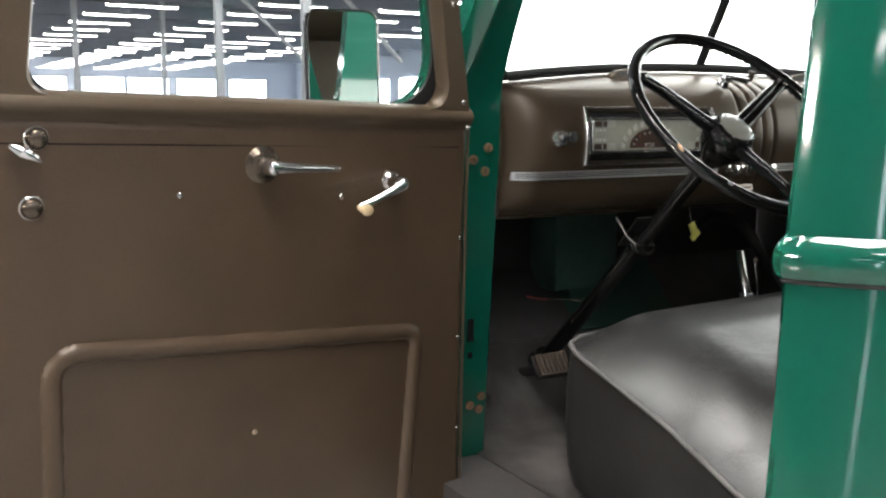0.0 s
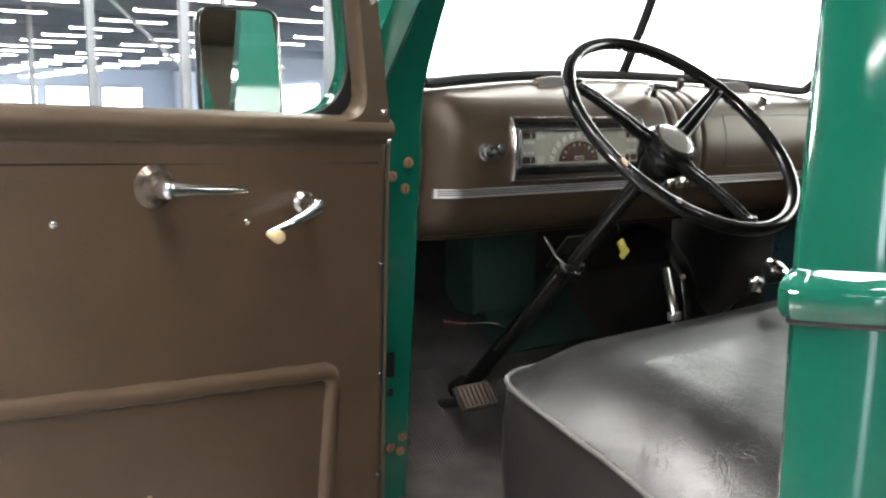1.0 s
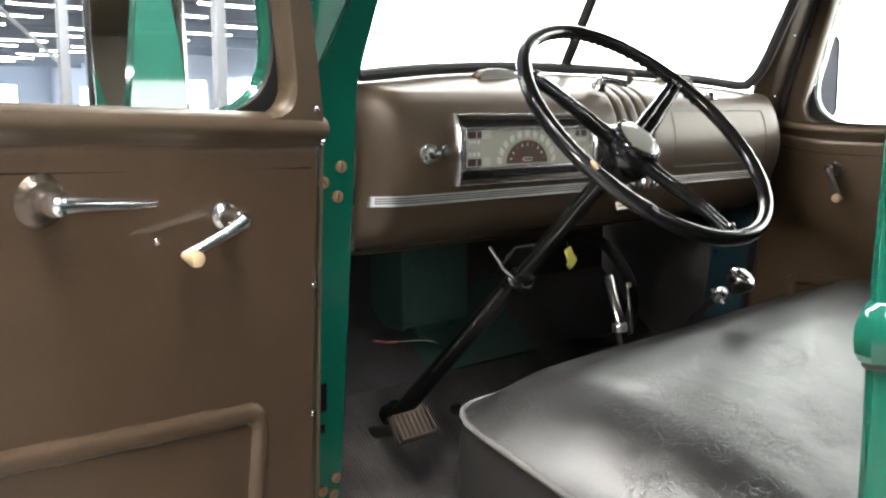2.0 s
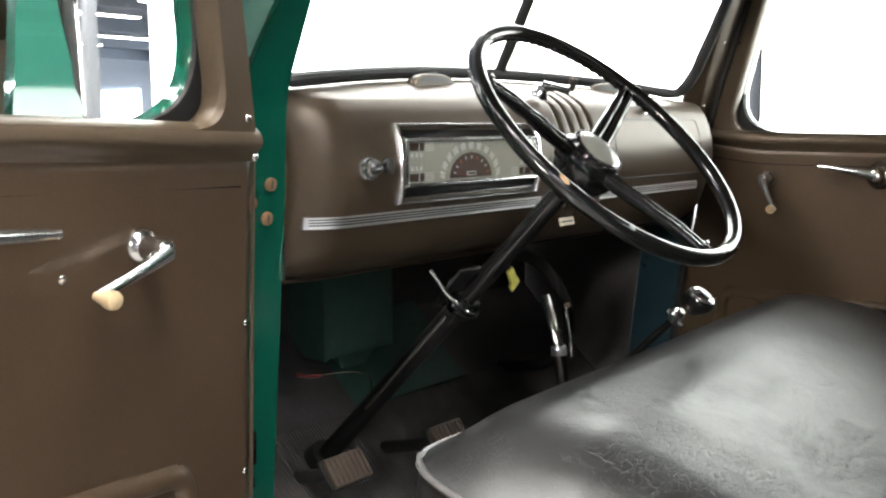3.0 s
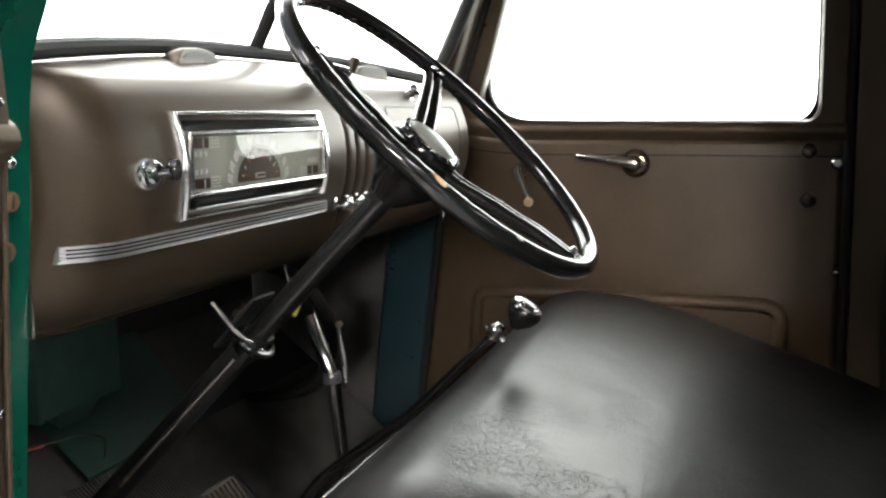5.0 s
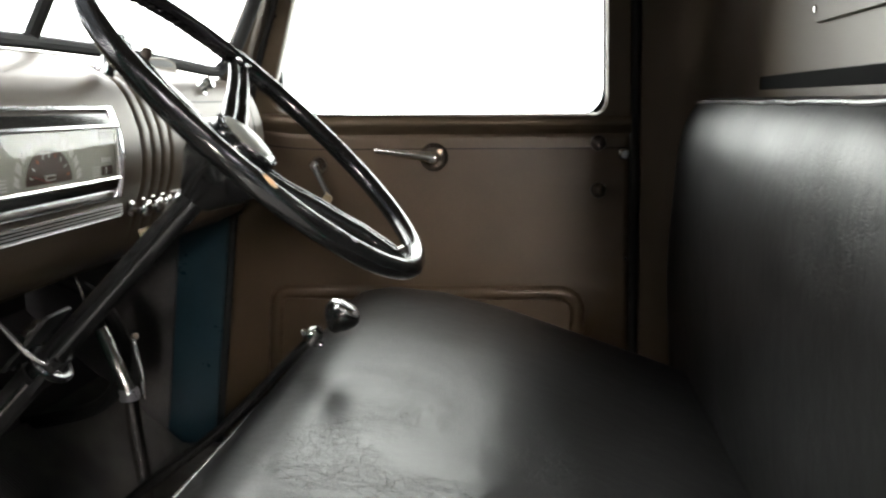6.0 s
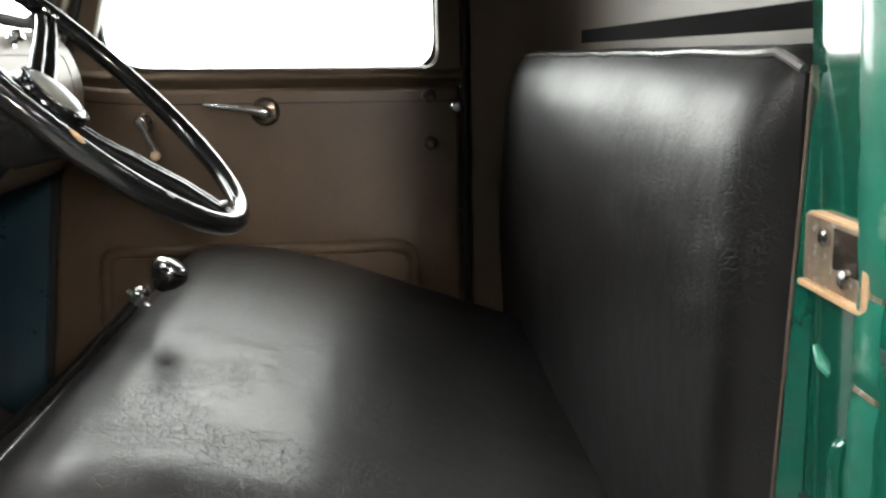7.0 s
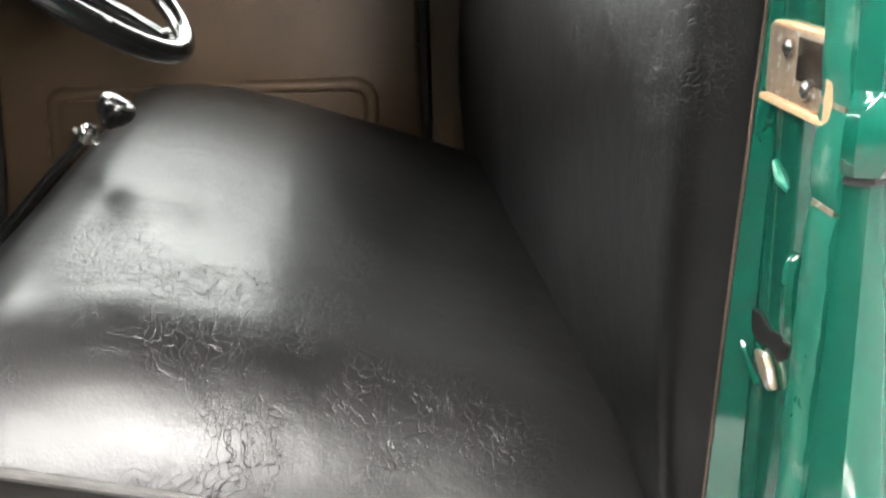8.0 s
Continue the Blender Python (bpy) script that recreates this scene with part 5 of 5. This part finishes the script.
    part("clamp", sweep([b + Vector((0.024 * math.cos(a), -0.004 * math.sin(a) * 0 + 0.0166 * math.sin(a), 0.0158 * math.sin(a) + 0.0)) for a in steps(0, 2 * math.pi, 20)[:-1]], 0.005, 8, closed=True), BLACK, col, "clamp round the column")
    for q in ((-0.244, 0.421, 1.113), (-0.246, 0.440, 1.080), (-0.226, 0.420, 1.118)):
        part("bolt", lathe([(0.0075, -0.004), (0.0075, 0.002), (0.006, 0.004)], q, (-0.4, -0.8, -0.2), 6), CHROME, col, "bright hexagon bolt")
    rod = [centre + down * 0.35 + Vector((-0.021, -0.004, 0.0)), centre + down * 0.6 + Vector((-0.02, -0.006, 0))]
    part("side_rod", sweep(rod, 0.0032, 8), CHROME_WORN, col, "thin worn rod along the column")


steering()


# ---- levers and pedals ----
def controls():
    g = thing("gear_lever", (0.02, 0.52, 0.70), "black gear lever with a chrome-topped knob", "gear lever")
    top = Vector((-0.004, 0.127, 1.074))
    line = smooth_line([(0.02, 0.52, 0.70), (0.02, 0.47, 0.775), (0.018, 0.425, 0.822), (0.006, 0.30, 0.918), (-0.001, 0.20, 1.015), (-0.003, 0.150, 1.064)], 6)
    part("shaft", sweep(line, [0.0095 - 0.0035 * i / (len(line) - 1) for i in range(len(line))], 12), BLACK, g, "long black gear shaft")
    ax = Vector((-0.003, -0.55, 0.83)).normalized()
    k = part("knob", lathe([(0.007, -0.014), (0.011, -0.009), (0.018, -0.002), (0.0235, 0.008), (0.0245, 0.015), (0.022, 0.021), (0.0195, 0.0225)], top, ax, 28), BLACK, g, "glossy black gear knob")
    part("knob_cap", lathe([(0.0215, 0.0195), (0.0205, 0.0235), (0.015, 0.026), (0.006, 0.0272)], top, ax, 26), CHROME, k, "chrome cap on the knob")
    part("knob_insert", lathe([(0.0142, 0.0258), (0.0136, 0.0275), (0.010, 0.0285), (0.004, 0.0290)], top, ax, 24), BLACK, k, "black dome set in the chrome cap")
    c = Vector((-0.002, 0.160, 1.054))
    col = part("collar", lathe([(0.008, -0.012), (0.011, -0.010), (0.011, 0.006), (0.008, 0.010)], c, ax, 16), CHROME_WORN, g, "small chrome clamp on the shaft")
    for i in range(4):
        a = 2 * math.pi * i / 4 + 0.5
        q = ax.orthogonal().normalized()
        q.rotate(Matrix.Rotation(a, 3, ax))
        part("lug", lathe([(0.004, 0), (0.0045, 0.006), (0.003, 0.009)], c + q * 0.009 + ax * (0.006 * (i % 2) - 0.004), q, 8), CHROME, col)
    part("boot", lathe([(0.075, 0.0), (0.07, 0.02), (0.045, 0.05), (0.03, 0.085), (0.016, 0.105)], (0.02, 0.52, 0.655), (0, -0.25, 0.97), 20), RUBBER, g, "black rubber boot")

    h = thing("handbrake_lever", (0.185, 0.5, 0.655), "grey steel handbrake lever with a release grip", "handbrake")
    part("tube", sweep([(0.225, 0.500, 0.655), (0.206, 0.500, 0.778), (0.188, 0.500, 0.855), (0.176, 0.497, 0.905), (0.173, 0.500, 0.925), (0.180, 0.520, 0.965), (0.190, 0.542, 1.008), (0.192, 0.546, 1.016)], 0.0115, 14), CHROME_WORN, h, "bent grey steel tube")
    part("collar", lathe([(0.0145, -0.009), (0.016, -0.004), (0.016, 0.006), (0.0145, 0.009)], (0.1735, 0.499, 0.917), (0, 0.1, 1), 16), STEEL, h, "clamp on the tube")
    rl = part("release_grip", sweep([(0.193, 0.484, 0.905), (0.190, 0.484, 0.945), (0.186, 0.489, 0.985), (0.188, 0.492, 1.004)], [0.0055, 0.0065, 0.0055, 0.004], 10, squash=0.6), CHROME, h, "bright release grip")
    part("rivet", lathe([(0.0055, -0.004), (0.0055, 0.003), (0.003, 0.005)], (0.188, 0.490, 1.006), (-0.5, -0.7, 0.4), 10), BRASS, rl, "brass rivet")
    part("ratchet", box(0.195, 0.225, 0.485, 0.515, 0.655, 0.72, 0.004), BLACK_DULL, h, "black ratchet at the floor")

    for name, x, y, z, label in (("clutch_pedal", -0.335, 0.572, 0.802, "brown rubber clutch pedal on a black arm"), ("brake_pedal", -0.124, 0.530, 0.812, "brown rubber brake pedal on a black arm")):
        p = thing(name, (x, y + 0.15, z - 0.12), label, "pedal", "foot pedals")
        m = Matrix.Translation((x, y, z)) @ Matrix.Rotation(radians(-38), 4, "X")
        pad = part("pad", oriented_box(m, 0.084, 0.014, 0.052, 0.006), PEDAL, p, "worn brown pedal rubber")
        for i in range(7):
            part("tread", oriented_box(m @ Matrix.Translation((-0.033 + 0.011 * i, -0.008, 0)), 0.0045, 0.005, 0.042, 0.0012), PEDAL, pad)
        part("backing", oriented_box(m @ Matrix.Translation((0.002, 0.011, 0)), 0.09, 0.008, 0.056, 0.003), BLACK_DULL, p)
        part("arm", sweep([(x + 0.005, y + 0.012, z - 0.004), (x + 0.01, y + 0.08, z - 0.035), (x + 0.012, y + 0.17, z - 0.06), (x + 0.014, y + 0.26, z - 0.16)], [0.013, 0.012, 0.013, 0.014], 12), BLACK_DULL, p, "dull black pedal arm")
    a = thing("dimmer_switch", (-0.46, 0.66, 0.70), "small black foot switch on the toe board", "foot switch")
    part("button", lathe([(0.018, 0), (0.018, 0.01), (0.01, 0.014), (0.01, 0.03), (0.006, 0.034)], (-0.46, 0.66, 0.704), (0, -0.6, 0.8), 14), BLACK_DULL, a)

    k = thing("ignition_tag", (-0.06, 0.442, 1.075), "yellow plastic key tag hanging below the dashboard", "key tag")
    part("tag", join(oriented_box(Matrix.Translation((-0.061, 0.441, 1.098)) @ Matrix.Rotation(radians(-28), 4, "Y"), 0.017, 0.007, 0.032, 0.003),
         oriented_box(Matrix.Translation((-0.055, 0.441, 1.085)) @ Matrix.Rotation(radians(-40), 4, "Y"), 0.027, 0.006, 0.014, 0.003)), YELLOW, k, "yellow tag")
    part("loop", sweep(smooth_line([(-0.066, 0.442, 1.11), (-0.068, 0.445, 1.128), (-0.062, 0.455, 1.15)], 4), 0.0012, 6), CHROME_WORN, k)

    w = thing("loose_wire", (-0.27, 0.76, 0.86), "thin loose wire with a red sleeve beside the column", "wire")
    run = smooth_line([(-0.277, 0.760, 0.916), (-0.24, 0.757, 0.907), (-0.19, 0.755, 0.902), (-0.14, 0.752, 0.895), (-0.10, 0.75, 0.876), (-0.09, 0.76, 0.84)], 5)
    part("sleeve", sweep(run[:8], 0.003, 8), RED, w, "red wire sleeve")
    part("wire", sweep(run[7:], 0.0012, 8), KNOB_WORN, w)

    v = thing("cowl_vent_box", (-0.05, 0.83, 0.86), "green painted vent box under the dashboard", "vent box")
    part("box", box(-0.145, 0.05, 0.828, 0.93, 0.905, 1.12, 0.008), GREEN_DULL, v, "green painted sheet box")
    part("flange", box(-0.15, -0.138, 0.823, 0.93, 0.905, 1.13, 0.003), GREEN_DULL, v)
    part("funnel", loft([[Vector((-0.05 + cx * 0.05, 0.88 + cy * 0.045, 0.905)) for cx, cy in ((-1, -1), (1, -1), (1, 1), (-1, 1))], [Vector((-0.05 + cx * 0.008, 0.87 + cy * 0.01, 0.84)) for cx, cy in ((-1, -1), (1, -1), (1, 1), (-1, 1))]], caps=True), GREEN_DULL, v, "green drain funnel")
    ht = thing("heater_hose", (0.36, 0.80, 0.72), "black rubber heater hose under the dashboard", "hose")
    part("hose", sweep(smooth_line([(0.30, 0.80, 1.05), (0.27, 0.70, 1.09), (0.27, 0.60, 1.06), (0.30, 0.56, 0.96), (0.33, 0.62, 0.85), (0.36, 0.80, 0.80)], 6), 0.013, 10), RUBBER, ht, "black heater hose")


controls()

mat_thing = thing("floor_mat", (0.04, 0.5, 0.656), "black ribbed rubber floor mat on the cab floor", "floor mat")
mat_rows = [(0.12, 0.659), (0.58, 0.661), (0.605, 0.67), (0.74, 0.787), (0.77, 0.812), (0.768, 0.806), (0.60, 0.655), (0.12, 0.6555)]
part("mat", loft([[Vector((x, y, z)) for x in steps(-0.565, 0.15, 8)] for y, z in mat_rows], cyclic=False, wrap=True), MAT, mat_thing, "black ribbed rubber mat")
part("mat", loft([[Vector((x, y, z)) for x in steps(0.152, 0.645, 6)] for y, z in mat_rows], cyclic=False, wrap=True), MAT, mat_thing)


# ---- seat ----
def seat():
    s = thing("bench_seat", (0.02, -0.1, 0.655), "black vinyl bench seat with piped edges", "bench seat")
    X0, X1, Y0, Y1 = -0.572, 0.655, -0.42, 0.240
    def edge_z(y):
        return lerp_table([(-0.42, 0.765), (-0.2, 0.822), (-0.05, 0.880), (0.0, 0.894), (0.111, 0.924), (0.205, 0.948), (0.240, 0.952)], y)
    def top_z(y):
        return lerp_table([(-0.42, 0.835), (-0.37, 0.853), (-0.23, 0.905), (-0.08, 0.958), (0.04, 0.990), (0.13, 1.000), (0.19, 0.994), (0.240, 0.962)], y)
    rc = 0.075
    def plan(u, v):
        """Rounded front corners."""
        x, y = X0 + (X1 - X0) * u, Y0 + (Y1 - Y0) * v
        for cx, sgn in ((X0 + rc, -1), (X1 - rc, 1)):
            if (x - cx) * sgn > 0 and y > Y1 - rc:
                dx, dy = (x - cx) / rc, (y - (Y1 - rc)) / rc
                mx = max(abs(dx), abs(dy))
                n = math.hypot(dx, dy)
                if n > 1e-6:
                    f = mx / n
                    x, y = cx + dx * f * rc, Y1 - rc + dy * f * rc
        return x, y
    def cushion_top(u, v):
        x, y = plan(u, v)
        du = min(u, 1 - u) * (X1 - X0)
        dv = (1 - v) * (Y1 - Y0)
        rise = 1 - (1 - min(1.0, du / 0.17)) ** 2
        front = 1 - math.exp(-dv / 0.026)
        ez, tz = edge_z(y), top_z(y)
        crown = 0.012 * math.sin(math.pi * u) + 0.028 * max(0.0, (u - 0.35) / 0.65) ** 1.2
        sag = 0.002 * noise.noise(Vector((x * 3, y * 3, 0.3)))
        base = ez + (max(tz - ez, 0.035 * front) + crown + sag) * rise * (front ** 0.5)
        return Vector((x, y, base))
    us = [0, 0.004, 0.01, 0.02, 0.032, 0.045] + steps(0.06, 0.94, 60) + [0.955, 0.968, 0.98, 0.99, 0.996, 1]
    vs = steps(0, 0.84, 34) + [0.86, 0.88, 0.9, 0.92, 0.94, 0.955, 0.97, 0.98, 0.99, 0.996, 1]
    edge = [cushion_top(0, v) for v in vs] + [cushion_top(u, 1) for u in us[1:]] + [cushion_top(1, v) for v in vs[::-1][1:]]
    cushion = part("cushion", grid(cushion_top, us, vs), VINYL, s, "crowned black vinyl seat cushion")
    centre = Vector(((X0 + X1) / 2, (Y0 + Y1) / 2, 0))
    rows = []
    for t, out in ((0.0, -0.001), (0.06, 0.002), (0.25, 0.008), (0.55, 0.009), (0.85, 0.004), (1.0, -0.006)):
        row = []
        for p in edge:
            o = Vector(((-1 if p.x < X0 + rc else 1 if p.x > X1 - rc else 0), 1 if p.y > Y1 - rc else 0, 0))
            o = o.normalized() if o.length else o
            row.append(Vector((p.x, p.y, p.z + (0.70 - p.z) * t)) + o * out)
        rows.append(row)
    part("boxing", loft(rows, cyclic=False), VINYL_SIDE, s, "black vinyl side of the cushion")
    part("piping", sweep([p + Vector((0, 0, 0.001)) + (Vector((-0.002, 0, 0)) if p.x < 0 else Vector((0.002, 0, 0))) for p in edge[::2]], 0.0050, 8), PIPE_EDGE, s, "piping round the cushion, paler for its lit line")
    part("seat_riser", box(X0 + 0.03, X1 - 0.03, Y0, Y1 - 0.05, 0.656, 0.71, 0.004), BLACK_DULL, s, "black seat riser")

    B0, B1 = -0.6115, 0.695
    def back(u, v):
        b0 = -0.6115
        x = b0 + (B1 - b0) * u
        z = 0.80 + 0.546 * v
        du = min(u, 1 - u) * (B1 - B0)
        puff = (1 - math.exp(-du / 0.009)) * (1 - math.exp(-(1 - v) * 0.552 / 0.03))
        wide = min(1.0, du / 0.05)
        y = -0.444 + 0.006 * wide * (2 - wide) - 0.014 * max(0.0, 1 - v / 0.4) ** 2 * wide + (0.012 * (1 - wide) + 0.016 * u + 0.004 * wide) * (1 - v) + 0.030 * puff + 0.010 * math.sin(math.pi * v) * puff
        z += -0.012 * (1 - min(1, du / 0.03)) * v
        return Vector((x, y + 0.003 * noise.noise(Vector((x * 5, z * 5, 4.0))), z + 0.002 * v * noise.noise(Vector((x * 14, 0, 0)))))
    us = [0, 0.003, 0.008, 0.015, 0.025, 0.04] + steps(0.055, 0.945, 50) + [0.96, 0.975, 0.985, 0.992, 0.997, 1]
    vs = steps(0, 0.86, 26) + [0.885, 0.91, 0.93, 0.95, 0.965, 0.98, 0.99, 1]
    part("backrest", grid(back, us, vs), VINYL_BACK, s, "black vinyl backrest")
    rim = [back(u, 1) for u in us]
    part("piping", sweep([p + Vector((0, 0.001, 0.002 + 0.0016 * noise.noise(Vector((p.x * 9, 3, 0))))) for p in rim], 0.0036, 8), PIPE_EDGE, s, "piping along the top of the backrest")
    tops = [[p + Vector((0, -0.001, 0.0)) for p in rim], [p + Vector((0, -0.018, 0.008)) for p in rim], [p + Vector((0, -0.05, 0.007)) for p in rim], [p + Vector((0, -0.075, -0.004)) for p in rim]]
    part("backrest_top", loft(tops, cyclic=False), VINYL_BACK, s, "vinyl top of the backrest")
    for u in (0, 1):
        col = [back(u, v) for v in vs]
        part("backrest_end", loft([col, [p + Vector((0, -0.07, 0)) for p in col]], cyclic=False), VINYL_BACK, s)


seat()


# ---- outside mirror ----
def outside_mirror():
    m = thing("side_mirror", (-0.752, 0.74, 1.30), "rounded rectangular chrome side mirror outside the cab", "mirror", "side mirrors")
    turn = Matrix.Translation((-0.752, 0.742, 1.452)) @ Matrix.Rotation(radians(MIRROR_TURN), 4, "Z") @ Matrix.Rotation(radians(MIRROR_TIP), 4, "X")
    o = rounded([(-0.078, -0.105, 0.03), (0.078, -0.105, 0.03), (0.078, 0.105, 0.03), (-0.078, 0.105, 0.03)], 8)
    i = rounded([(-0.073, -0.100, 0.027), (0.073, -0.100, 0.027), (0.073, 0.100, 0.027), (-0.073, 0.100, 0.027)], 8)
    pl = lambda a, b, w: turn @ Vector((a, -w, b))
    part("rim", ring(o, i, pl, 0.006, -0.012, 0.002), BLACK, m, "dark grey metal rim")
    part("glass", plate(i, pl, 0.003, 0.0), MIRROR, m, "silvered mirror glass")
    part("back", plate(o, pl, -0.011, -0.022, 0.006), STEEL, m)
    part("arm", sweep([turn @ Vector((0, 0.02, -0.05)), turn @ Vector((0, 0.04, -0.13)), (-0.72, 0.60, 1.23), (-0.70, 0.50, 1.20)], 0.007, 10), STEEL, m, "steel mirror arm")
    p = thing("side_mirror", (0.86, 0.62, 1.30), "rounded rectangular side mirror outside the passenger window", "mirror", "side mirrors")
    t2 = Matrix.Translation((0.90, 0.465, 1.452)) @ Matrix.Rotation(radians(-17), 4, "Z")
    pl2 = lambda a, b, w: t2 @ Vector((a, -w, b))
    part("rim", ring(o, i, pl2, 0.006, -0.012, 0.002), BLACK_DULL, p, "dark metal rim")
    part("glass", plate(i, pl2, 0.003, 0.0), MIRROR, p)
    part("arm", sweep([t2 @ Vector((0, 0.02, -0.05)), t2 @ Vector((0, 0.05, -0.14)), (0.80, 0.56, 1.27)], 0.006, 10), STEEL, p)


outside_mirror()
